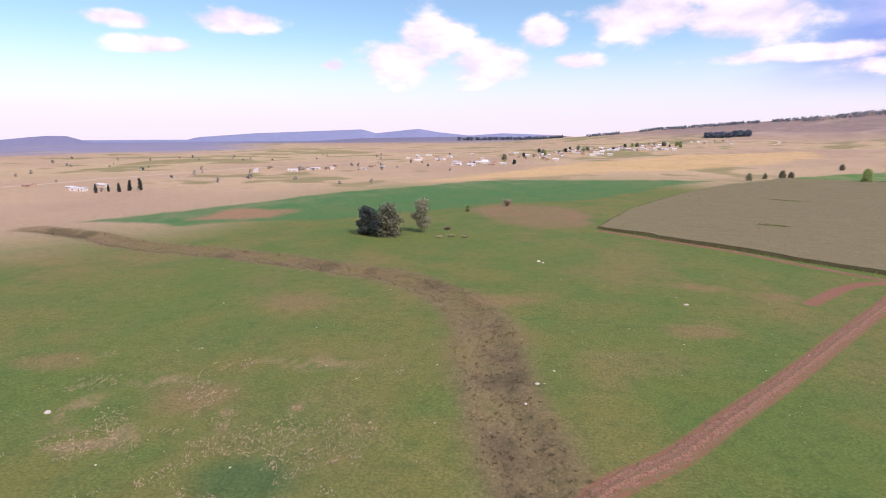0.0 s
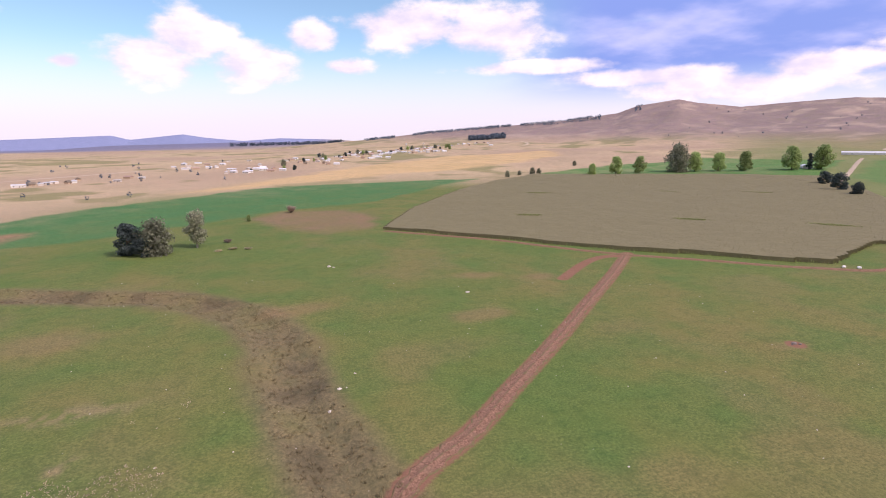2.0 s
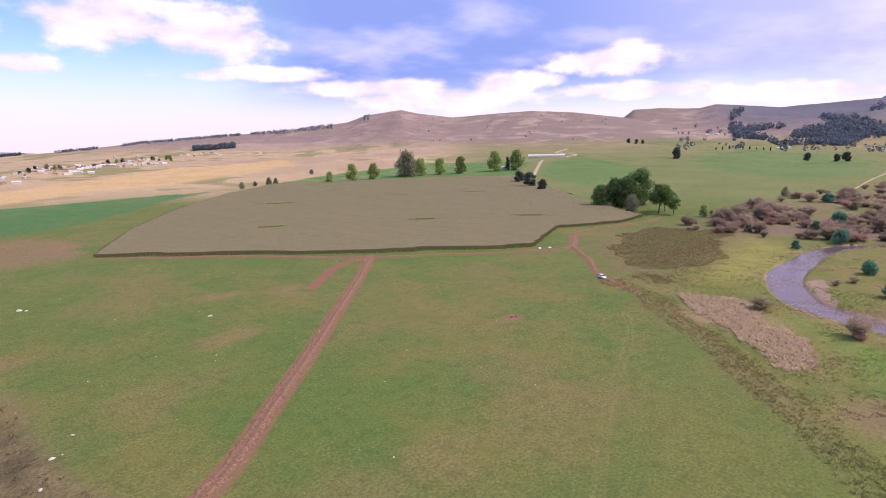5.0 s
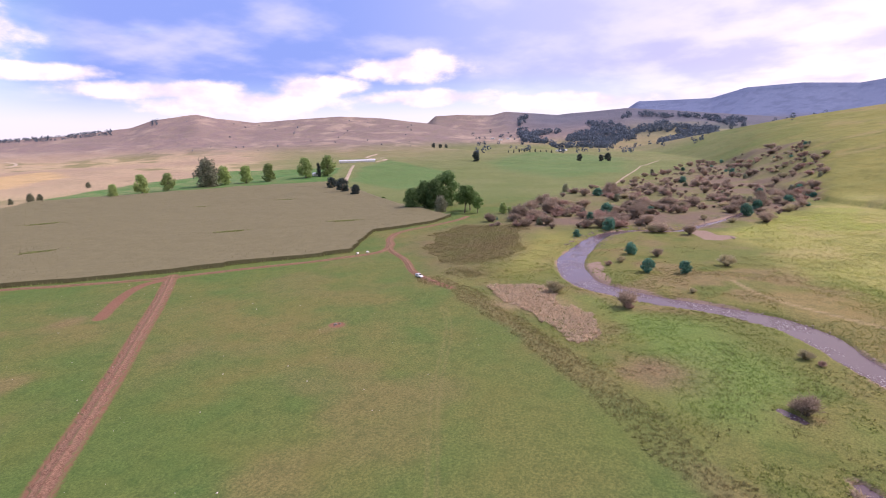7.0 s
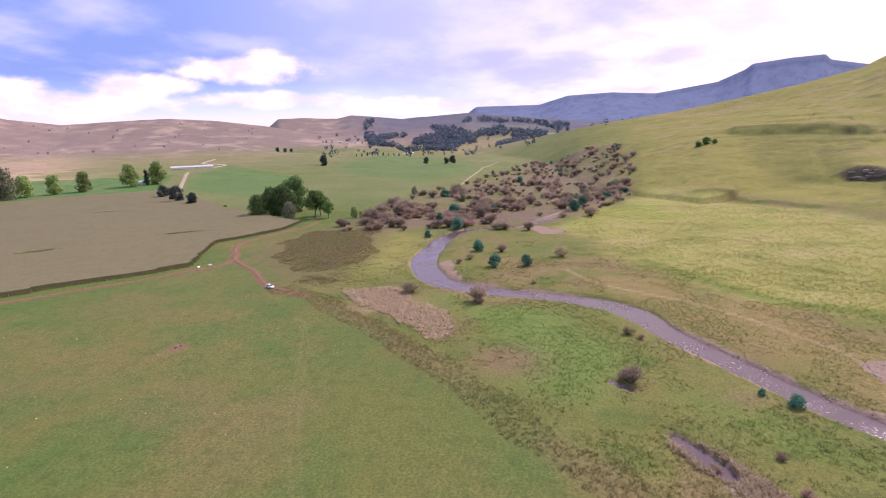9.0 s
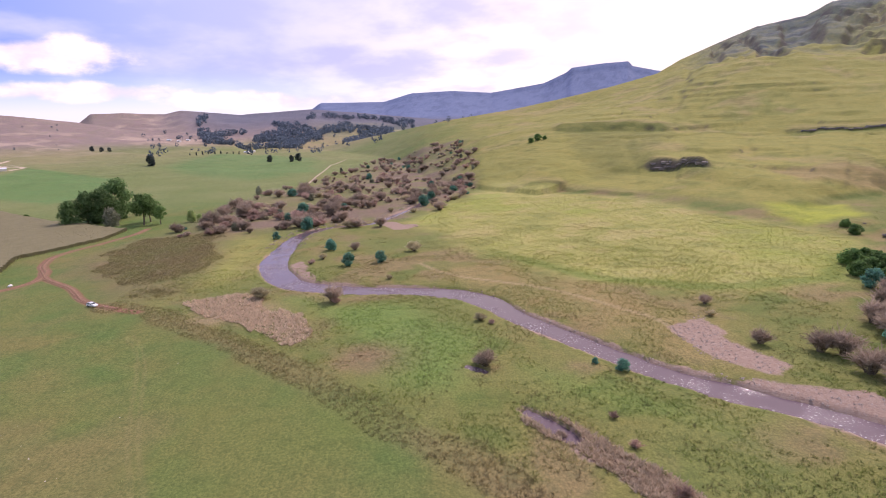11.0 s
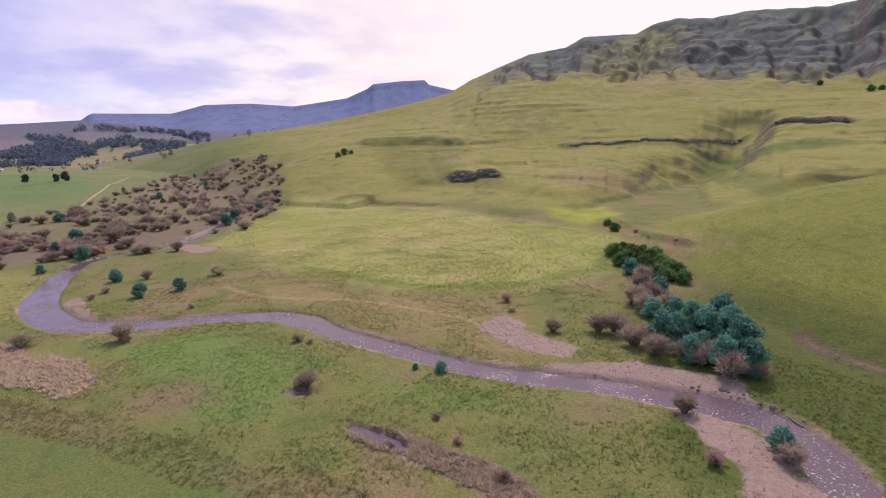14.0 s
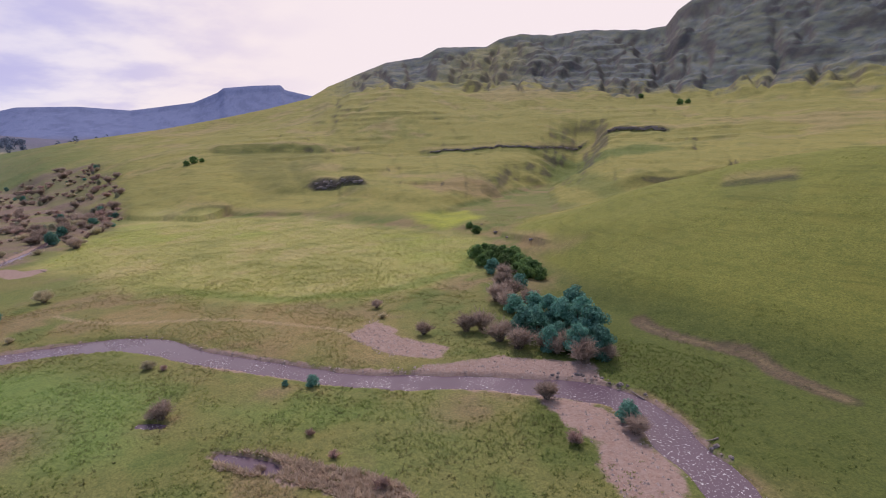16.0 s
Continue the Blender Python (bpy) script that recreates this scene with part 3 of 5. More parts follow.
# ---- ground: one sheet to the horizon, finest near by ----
def ground_material():
    m = bpy.data.materials.new("pasture_ground")
    m.use_nodes = True
    N = Nodes(m.node_tree)
    pos = N.add("ShaderNodeNewGeometry").outputs["Position"]
    col = N.add("ShaderNodeAttribute", attribute_name="cover").outputs["Color"]
    soil = N.add("ShaderNodeAttribute", attribute_name="soil").outputs["Fac"]
    stones = N.add("ShaderNodeAttribute", attribute_name="stones").outputs["Fac"]
    fine, mid, wide = N.noise(pos, 1.5, 6, 0.75), N.noise(pos, 0.26, 6, 0.68), N.noise(pos, 0.05, 5, 0.62)
    c = N.mix(N.ramp(fine, 0.32, 0.68), N.mix(1.0, col, (0.74, 0.77, 0.74), "MULTIPLY"), N.mix(1.0, col, (1.52, 1.40, 1.30), "MULTIPLY"))
    c = N.mix(N.ramp(mid, 0.46, 0.66, 0, 0.5), c, N.mix(1.0, col, (0.66, 0.76, 0.70), "MULTIPLY"))
    c = N.mix(N.ramp(wide, 0.5, 0.7, 0, 0.45), c, N.mix(1.0, col, (1.25, 1.08, 1.0), "MULTIPLY"))
    up = N.add("ShaderNodeSeparateXYZ", {0: pos}).outputs[2]
    steps = N.noise(N.vec("MULTIPLY", pos, (0.022, 0.022, 0.75)), 1.0, 5, 0.62)
    amount = N.math("MULTIPLY", N.ramp(up, 3.0, 10.0), N.ramp(wide, 0.42, 0.62, 0.12, 1.0))
    c = N.mix(N.math("MULTIPLY", amount, N.ramp(steps, 0.50, 0.38, 0, 0.5)), c, N.mix(1.0, col, (0.60, 0.66, 0.60), "MULTIPLY"))
    c = N.mix(N.math("MULTIPLY", amount, N.ramp(steps, 0.54, 0.66, 0, 0.4)), c, N.mix(1.0, col, (1.28, 1.20, 1.15), "MULTIPLY"))
    d = N.math("ADD", soil, N.math("MULTIPLY", N.math("SUBTRACT", fine, 0.5), 2.6))
    earth = N.mix(fine, (0.185, 0.085, 0.055), (0.33, 0.170, 0.115))
    c = N.mix(N.ramp(d, 0.9, -0.3, 0, 0.95), c, earth)
    s = N.math("ADD", stones, N.math("MULTIPLY", N.math("SUBTRACT", mid, 0.5), 6.0))
    peb = N.add("ShaderNodeTexVoronoi", {"Vector": pos, "Scale": 1.6}).outputs["Color"]
    grav = N.mix(fine, (0.17, 0.112, 0.085), (0.42, 0.290, 0.225))
    tone = N.add("ShaderNodeSeparateColor", {0: peb}).outputs[0]
    grav = N.mix(N.math("MULTIPLY", tone, 0.5), grav, (0.40, 0.315, 0.265))
    c = N.mix(N.ramp(s, 0.8, -0.8), c, grav)
    bump = N.add("ShaderNodeBump", {"Height": N.math("ADD", fine, N.math("MULTIPLY", mid, 2.0)), "Strength": 0.55, "Distance": 0.35})
    b = N.add("ShaderNodeBsdfPrincipled", {"Base Color": c, "Roughness": 0.95, "Normal": bump.outputs[0]})
    b.inputs["Specular IOR Level"].default_value = 0.15
    N.add("ShaderNodeOutputMaterial", {"Surface": b.outputs[0]})
    return m


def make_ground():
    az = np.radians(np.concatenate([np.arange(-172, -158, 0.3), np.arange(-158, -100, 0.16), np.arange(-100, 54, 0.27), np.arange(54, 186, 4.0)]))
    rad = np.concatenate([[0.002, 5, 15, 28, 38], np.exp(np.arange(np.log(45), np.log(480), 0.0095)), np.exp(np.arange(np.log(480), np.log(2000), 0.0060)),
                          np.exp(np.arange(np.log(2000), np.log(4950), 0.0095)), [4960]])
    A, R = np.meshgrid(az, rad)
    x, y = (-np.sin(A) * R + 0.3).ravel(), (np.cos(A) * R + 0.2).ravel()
    z = land(x, y)
    nr, na = A.shape
    idx = np.arange(nr * na).reshape(nr, na)
    nxt = np.roll(idx, -1, axis=1)
    quads = np.stack([idx[:-1], nxt[:-1], nxt[1:], idx[1:]], -1).reshape(-1, 4)[:, ::-1]
    me = bpy.data.meshes.new("ground")
    me.vertices.add(len(x))
    me.vertices.foreach_set("co", np.stack([x, y, z], -1).astype(np.float32).ravel())
    me.loops.add(quads.size)
    me.loops.foreach_set("vertex_index", quads.astype(np.int32).ravel())
    me.polygons.add(len(quads))
    me.polygons.foreach_set("loop_start", np.arange(0, quads.size, 4, dtype=np.int32))
    me.polygons.foreach_set("use_smooth", np.ones(len(quads), bool))
    me.update()
    rgba = np.ones((len(x), 4), np.float32)
    zz = z.reshape(nr, na)
    steep = np.hypot(np.gradient(zz, axis=0) / np.maximum(np.gradient(R, axis=0), 0.1),
                     np.gradient(zz, axis=1) / (R * np.maximum(np.gradient(A, axis=1), 1e-4))).ravel()
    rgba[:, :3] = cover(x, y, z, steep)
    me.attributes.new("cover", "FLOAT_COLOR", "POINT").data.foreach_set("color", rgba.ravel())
    soil = np.minimum.reduce([to_line(x, y, TRACK) - 2.6, to_line(x, y, FIELD_ROAD) - 2.2, to_line(x, y, BARN_ROAD) - 2.2,
                              to_line(x, y, CAR_ROAD) - 1.6, to_line(x, y, SPUR) - 2.2, 
                              np.hypot(x - 138, y - 112) - 2.5])
    me.attributes.new("soil", "FLOAT", "POINT").data.foreach_set("value", soil.astype(np.float32))
    w = to_stream(x, y, RIVER)
    ragged = 3.4 * grain(x, y, 11, 4, 51)
    stones = np.minimum.reduce([to_area(x, y, p) + ragged for p in (SAND, GRAVEL, GRAVEL_LOW, BAR)] + [w - 1.3 - 2.2 * grain(x, y, 22, 2, 50), to_stream(x, y, POND) - 0.8,
                               to_line(x, y, [(90, -33), (80, -40), (68, -44)]) - 3.0, to_line(x, y, [(366, 8), (345, 0), (352, -6)]) - 6])
    me.attributes.new("stones", "FLOAT", "POINT").data.foreach_set("value", stones.astype(np.float32))
    me.materials.append(ground_material())
    ob = new("ground", me)
    return tagged(ob, "wide green pasture valley with dry plain and grassy hills", "ground", kind="structure")


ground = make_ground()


def water_sheet(name, line, level, label, extra=1.6):
    bm = bmesh.new()
    rows = []
    for k, (x, y, w) in enumerate(line):
        a, b = line[max(k - 1, 0)], line[min(k + 1, len(line) - 1)]
        d = Vector((b[0] - a[0], b[1] - a[1], 0)).normalized()
        s = Vector((-d.y, d.x, 0)) * (w + extra)
        rows.append((bm.verts.new(Vector((x, y, level)) + s), bm.verts.new(Vector((x, y, level)) - s)))
    for (a, b), (c, d) in zip(rows, rows[1:]):
        bm.faces.new((a, b, d, c))
    bmesh.ops.recalc_face_normals(bm, faces=bm.faces)
    if sum(f.normal.z for f in bm.faces) < 0:
        bmesh.ops.reverse_faces(bm, faces=bm.faces)
    me = bpy.data.meshes.new(name)
    bm.to_mesh(me)
    bm.free()
    me.materials.append(WATER)
    return tagged(new(name, me), label, "water", kind="structure")


def water_material():
    m = bpy.data.materials.new("river_water")
    m.use_nodes = True
    N = Nodes(m.node_tree)
    pos = N.add("ShaderNodeNewGeometry").outputs["Position"]
    rip, broad = N.noise(pos, 1.6, 4, 0.65), N.noise(pos, 0.09, 3, 0.5)
    low = N.add("ShaderNodeSeparateXYZ", {0: pos}).outputs[0]
    rapid = N.math("MAXIMUM", N.ramp(broad, 0.44, 0.60), N.ramp(low, 88.0, 60.0, 0, 0.6))
    foam = N.math("MULTIPLY", N.ramp(rip, 0.565, 0.67), rapid)
    c = N.mix(foam, N.mix(broad, (0.108, 0.074, 0.094), (0.17, 0.118, 0.135)), (0.7, 0.68, 0.68))
    bump = N.add("ShaderNodeBump", {"Height": rip, "Strength": N.math("ADD", 0.12, N.math("MULTIPLY", rapid, 0.5)), "Distance": 0.25})
    b = N.add("ShaderNodeBsdfPrincipled", {"Base Color": c, "Roughness": N.math("ADD", 0.12, N.math("MULTIPLY", foam, 0.5)), "IOR": 1.33, "Normal": bump.outputs[0]})
    N.add("ShaderNodeOutputMaterial", {"Surface": b.outputs[0]})
    return m


WATER = water_material()
water_sheet("river", RIVER, -1.25, "muddy mauve river with riffles winding through the valley")
water_sheet("pond", POND, -0.5, "small muddy pond in rough grass", 0.8)
water_sheet("pool", POOL, -0.5, "small dark pool under a bare bush", 0.8)

# ---- things ----
def plain(name, colour, rough=0.85, vary=0.25, scale=1.5, bump=0.2, spec=0.2, metal=0.0, leafy=0.0, cover_tint=False):
    """A material with grain at two scales and a little change from thing to thing."""
    m = bpy.data.materials.new(name)
    m.use_nodes = True
    N = Nodes(m.node_tree)
    pos = N.add("ShaderNodeNewGeometry")
    own = N.add("ShaderNodeObjectInfo").outputs["Random"]
    n1, n2 = N.noise(pos.outputs["Position"], scale, 4, 0.6), N.noise(pos.outputs["Position"], scale * 0.17, 3, 0.5)
    isle = pos.outputs["Random Per Island"]
    v = N.math("ADD", N.math("MULTIPLY", n1, 0.45), N.math("ADD", N.math("MULTIPLY", n2, 0.3), N.math("ADD", N.math("MULTIPLY", isle, 0.35), N.math("MULTIPLY", own, 0.3))))
    f = N.ramp(v, 0.35, 1.05, 1 - vary, 1 + vary)
    shade = N.add("ShaderNodeCombineXYZ", {0: f, 1: f, 2: f}).outputs[0]
    c = N.mix(1.0, (*colour, 1.0), shade, "MULTIPLY")
    if cover_tint:
        c = N.mix(1.0, N.mix(0.35, N.add("ShaderNodeAttribute", attribute_name="cover").outputs["Color"], (*colour, 1.0)), shade, "MULTIPLY")
    b = N.add("ShaderNodeBsdfPrincipled", {"Base Color": c, "Roughness": rough, "Metallic": metal})
    b.inputs["Specular IOR Level"].default_value = spec
    if bump:
        N.put(b.inputs["Normal"], N.add("ShaderNodeBump", {"Height": n1, "Strength": bump, "Distance": 0.1}).outputs[0])
    shader = b.outputs[0]
    if leafy:
        thin = N.add("ShaderNodeBsdfTranslucent", {"Color": c}).outputs[0]
        shader = N.add("ShaderNodeMixShader", {0: leafy, 1: shader, 2: thin}).outputs[0]
    N.add("ShaderNodeOutputMaterial", {"Surface": shader})
    return m


BARK = plain("grey_bark", (0.17, 0.13, 0.10), vary=0.4)
PALE_BARK = plain("pale_bark", (0.46, 0.42, 0.37), vary=0.4)
LEAF_GUM = plain("gum_leaves", (0.30, 0.31, 0.215), vary=0.55, bump=0, leafy=0.45)
LEAF_DARK = plain("dark_leaves", (0.085, 0.110, 0.105), vary=0.5, bump=0, leafy=0.45)
LEAF_GREEN = plain("green_leaves", (0.135, 0.225, 0.085), vary=0.55, bump=0, leafy=0.45)
LEAF_LIGHT = plain("light_leaves", (0.33, 0.42, 0.165), vary=0.5, bump=0, leafy=0.45)
LEAF_DEEP = plain("deep_leaves", (0.145, 0.245, 0.080), vary=0.55, bump=0, leafy=0.45)
LEAF_TEAL = plain("wattle_leaves", (0.130, 0.300, 0.225), vary=0.55, bump=0, leafy=0.45)
TWIG = plain("bare_twigs", (0.40, 0.315, 0.250), vary=0.45, bump=0, leafy=0.45)
TWIG_TAN = plain("tan_twigs", (0.50, 0.44, 0.28), vary=0.4, bump=0, leafy=0.45)
TWIG_RED = plain("russet_twigs", (0.46, 0.320, 0.270), vary=0.4, bump=0, leafy=0.45)


def mesh_object(name, verts, faces, material, parent=None, label="", smooth=False):
    me = bpy.data.meshes.new(name)
    me.from_pydata([tuple(v) for v in verts], [], faces)
    me.materials.append(material)
    if smooth:
        me.polygons.foreach_set("use_smooth", [True] * len(me.polygons))
    ob = new(name, me)
    if parent:
        ob.parent = parent
    return tagged(ob, label)


def part(name, bm, material, parent, label="", smooth=False):
    """Links a bmesh as one mesh object under a thing or a part."""
    me = bpy.data.meshes.new(name)
    bm.to_mesh(me)
    bm.free()
    me.materials.append(material)
    if smooth:
        me.polygons.foreach_set("use_smooth", [True] * len(me.polygons))
    ob = new(name, me)
    ob.parent = parent
    return tagged(ob, label)


def tube(verts, faces, a, b, ra, rb, n=6):
    a, b = Vector(a), Vector(b)
    d = (b - a).normalized()
    s = d.orthogonal().normalized()
    t = d.cross(s)
    k = len(verts)
    for c, rad in ((a, ra), (b, rb)):
        for i in range(n):
            w = 2 * math.pi * i / n
            verts.append(c + rad * (math.cos(w) * s + math.sin(w) * t))
    for i in range(n):
        j = (i + 1) % n
        faces.append((k + i, k + j, k + n + j, k + n + i))


def leaf(verts, faces, rng, p, out, size):
    """A spray of leaves: a bent, pointed blade of two faces that faces roughly outward."""
    n = (out + Vector((rng.uniform(-0.8, 0.8), rng.uniform(-0.8, 0.8), rng.uniform(-0.3, 0.9)))).normalized()
    s = n.orthogonal().normalized()
    s = (Matrix.Rotation(rng.uniform(0, 6.28), 3, n) @ s) * size * rng.uniform(0.6, 1.3)
    t = n.cross(s) * rng.uniform(0.45, 0.8)
    k = len(verts)
    verts += [p - s, p + t + n * 0.1 * size, p + s, p - t + n * 0.1 * size]
    faces += [(k, k + 1, k + 2), (k, k + 2, k + 3)]


def make_tree(name, seed, high, wide, bare, clumps, leaves, size, bark, foliage, label, category="tree", droop=0.0, conical=0.0, stems=1):
    """A tapered trunk with limbs, and a crown of clumps of small leaves with gaps. bare: clear trunk as a share of the height."""
    rng = random.Random(seed)
    top = new(name)
    tagged(top, label, category)
    tv, tf, cv, cf = [], [], [], []
    heads = []
    for s in range(stems):
        lean = Vector((rng.uniform(-1, 1), rng.uniform(-1, 1), 0)) * (0.05 if stems == 1 else 0.28) * wide
        last = Vector((0, 0, -0.4)) if stems == 1 else Vector((rng.uniform(-0.2, 0.2) * wide, rng.uniform(-0.2, 0.2) * wide, -0.3))
        rad = high * 0.028 / stems ** 0.5
        for k in range(1, 5):
            p = last * 0 + lean * (k / 4) + Vector((rng.uniform(-0.02, 0.02) * high, rng.uniform(-0.02, 0.02) * high, high * 0.8 * k / 4))
            tube(tv, tf, last, p, rad, rad * 0.72)
            last, rad = p, rad * 0.72
            heads.append((p.copy(), rad))
    for c in range(clumps):
        h = bare + (1 - bare) * (c + rng.random()) / clumps
        reach = wide * 0.5 * (math.sin(math.pi * min(0.97, 0.16 + 0.80 * (h - bare) / (1 - bare))) ** 0.7) * (1 - conical * (h - bare) / (1 - bare))
        w = rng.uniform(0, 6.28)
        q = reach * math.sqrt(rng.uniform(0.08, 1.0)) * 0.8
        centre = Vector((q * math.cos(w), q * math.sin(w), h * high * 0.92))
        near = min(heads, key=lambda k: (k[0] - centre).length + (8 if k[0].z > centre.z else 0))
        tube(tv, tf, near[0], centre, near[1] * 0.6, 0.04, 4)
        r = wide * rng.uniform(0.14, 0.25)
        for _ in range(leaves):
            d = Vector((rng.gauss(0, 1), rng.gauss(0, 1), rng.gauss(0, 1))).normalized()
            p = centre + Vector((d.x, d.y, d.z * 0.75)) * r * rng.uniform(0.55, 1.08)
            p.z -= droop * rng.random() * r * 1.6
            if p.z < 0.15:
                p.z = 0.15 + rng.random() * 0.4
            leaf(cv, cf, rng, p, d, size)
    mesh_object("trunk", tv, tf, bark, top, smooth=True)
    mesh_object("crown", cv, cf, foliage, top)
    return top


def make_bare_bush(name, seed, high, wide, stems, twigs, material, label):
    """A leafless bush: forked stems that carry fans of thin twigs."""
    rng = random.Random(seed)
    top = new(name)
    tagged(top, label, "bush")
    sv, sf, tv, tf = [], [], [], []
    for s in range(stems):
        w = rng.uniform(0, 6.28)
        lean = math.sqrt(rng.uniform(0.02, 1.0)) * 0.42 * wide
        tip = Vector((lean * math.cos(w), lean * math.sin(w), high * rng.uniform(0.45, 0.72) * math.sqrt(max(0.15, 1 - (lean / (0.5 * wide)) ** 2))))
        tube(sv, sf, (rng.uniform(-0.1, 0.1) * wide, rng.uniform(-0.1, 0.1) * wide, -0.2), tip, 0.035 * high / 2, 0.02, 4)
        for _ in range(twigs):
            a = tip * rng.uniform(0.3, 1.0)
            d = Vector((rng.gauss(0, 0.7), rng.gauss(0, 0.7), rng.uniform(-0.1, 0.9))) + tip.normalized() * 0.5
            b = a + d.normalized() * high * rng.uniform(0.15, 0.36)
            side = d.cross(Vector((rng.gauss(0, 1), rng.gauss(0, 1), rng.gauss(0, 1)))).normalized() * (0.010 * high + 0.012)
            for m, e in ((a, b), *((a.lerp(b, rng.uniform(0.3, 0.9)), None) for _ in range(2))):
                if e is None:
                    e = m + (d.normalized() + Vector((rng.gauss(0, 0.8), rng.gauss(0, 0.8), rng.gauss(0, 0.5)))) * high * 0.12
                if e.z < 0.1:
                    e.z = 0.1
                k = len(tv)
                tv += [m - side, m + side, e]
                tf.append((k, k + 1, k + 2))
    mesh_object("trunk", sv, sf, BARK, top)
    mesh_object("crown", tv, tf, material, top)
    return top


def spot(az, el=None, r=None):
    """A place on flat land seen in that direction from above the middle."""
    r = r or EYE / math.tan(radians(-el))
    return -math.sin(radians(az)) * r, math.cos(radians(az)) * r


def z_at(x, y):
    return float(land(np.array([float(x)]), np.array([float(y)]))[0])


PLACED = {}


def place(maker, x, y, scale=1.0, turn=None, tall=1.0, group="", z=None):
    """Stands a copy of a plant at x, y on the ground; the first one of a kind is the plant itself."""
    k = PLACED.setdefault(maker, [0, 0])
    k[0] += 1
    turn = (k[0] * 137.5) % 360 if turn is None else turn
    z = z_at(x, y) if z is None else z
    m = pose(x, y, z - 0.05, 0, 0, turn) @ Matrix.Diagonal((scale, scale, scale * tall, 1))
    ob = PROTO[maker]
    if k[0] == 1:
        ob.matrix_basis = m
        k[1] = ob
    else:
        keep = ob.matrix_basis.copy()
        ob.matrix_basis = Matrix()
        made = copy_thing(ob, m)
        ob.matrix_basis = keep
        ob = made
    if group:
        tagged(ob, group=group)
    return ob


PROTO = {
    "gum": make_tree("gum_tree", 3, 20, 11, 0.24, 30, 95, 0.55, PALE_BARK, LEAF_GUM, "tall grey-green gum tree with pale bare trunk", droop=0.5),
    "gum_wide": make_tree("gum_tree", 4, 18, 16, 0.08, 34, 100, 0.60, PALE_BARK, LEAF_GUM, "spreading grey-green gum tree with drooping branches", droop=0.7),
    "dark": make_tree("evergreen_tree", 5, 14, 13, 0.06, 30, 100, 0.55, BARK, LEAF_DARK, "dark round evergreen tree in open pasture"),
    "row": make_tree("shade_tree", 6, 16, 13, 0.12, 28, 90, 0.65, BARK, LEAF_LIGHT, "round light green tree on a paddock edge"),
    "grove": make_tree("grove_tree", 7, 22, 18, 0.10, 40, 110, 0.65, BARK, LEAF_GREEN, "large dense green tree of a farm grove"),
    "pine": make_tree("umbrella_tree", 8, 19, 14, 0.42, 30, 100, 0.60, BARK, LEAF_DEEP, "flat-topped green tree with bare dark trunk"),
    "conifer": make_tree("conifer", 9, 17, 8, 0.06, 30, 90, 0.5, BARK, LEAF_DARK, "dark narrow conifer on open grassland", conical=0.75),
    "teal": make_tree("wattle_bush", 10, 6, 6.6, 0.10, 24, 80, 0.34, BARK, LEAF_TEAL, "blue-green wattle bush on the river flat", "bush", stems=2),
    "teal_big": make_tree("wattle_tree", 11, 9, 8, 0.06, 34, 110, 0.34, BARK, LEAF_TEAL, "dense blue-green wattle tree by the stream", stems=3),
    "shrub": make_tree("green_shrub", 12, 4, 5.5, 0.04, 22, 90, 0.28, BARK, LEAF_DEEP, "low dense dark green shrub in a side gully", "bush", stems=3),
    "bare": make_bare_bush("bare_bush", 13, 5.6, 5.6, 22, 36, TWIG, "leafless brown bush of fine twigs"),
    "bare_tan": make_bare_bush("dry_bush", 14, 3.6, 4.6, 22, 40, TWIG_TAN, "dry straw-coloured bush on the bank"),
    "bare_red": make_bare_bush("russet_bush", 15, 2.8, 4.0, 20, 32, TWIG_RED, "low russet bush of bare twigs"),
    "bare_tree": make_bare_bush("bare_tree", 16, 6.8, 6.2, 20, 44, TWIG, "leafless grey-brown willow tree by the river"),
}

# trees on the western pasture
for kind, az, el, scale, tall in (("dark", 14.7, -10.5, 1.2, 1.0), ("gum_wide", 12.5, -10.75, 1.15, 1.0), ("dark", 13.6, -10.8, 0.8, 0.9), ("gum", 8.85, -10.4, 1.12, 1.0),
                                  ("bare", 6.0, -10.2, 0.9, 0.5), ("bare_tan", 5.6, -10.9, 1.1, 0.4), ("row", 3.9, -8.25, 0.30, 1.0), ("bare_tree", -0.3, -7.6, 1.1, 1.0),
                                  ("bare_tan", 7.0, -11.0, 1.0, 0.35), ("bare_tan", 4.2, -11.0, 1.0, 0.35)):
    place(kind, *spot(az, el), scale, tall=tall)
for az, el, scale in ((39.4, -5.32, 0.62), (37.6, -5.32, 0.62), (36.7, -5.26, 0.75), (35.9, -5.26, 0.85), (38.4, -5.25, 0.5)):
    place("conifer", *spot(az, el), scale, tall=0.9, group="conifers on the plain")
for az, el, scale in ((-23.0, -4.35, 0.55), (-24.2, -4.25, 0.42), (-25.6, -4.2, 0.62), (-26.2, -4.15, 0.5), (-29.8, -3.6, 0.5)):
    place("gum_wide", *spot(az, el), scale, group="trees beyond the maize")
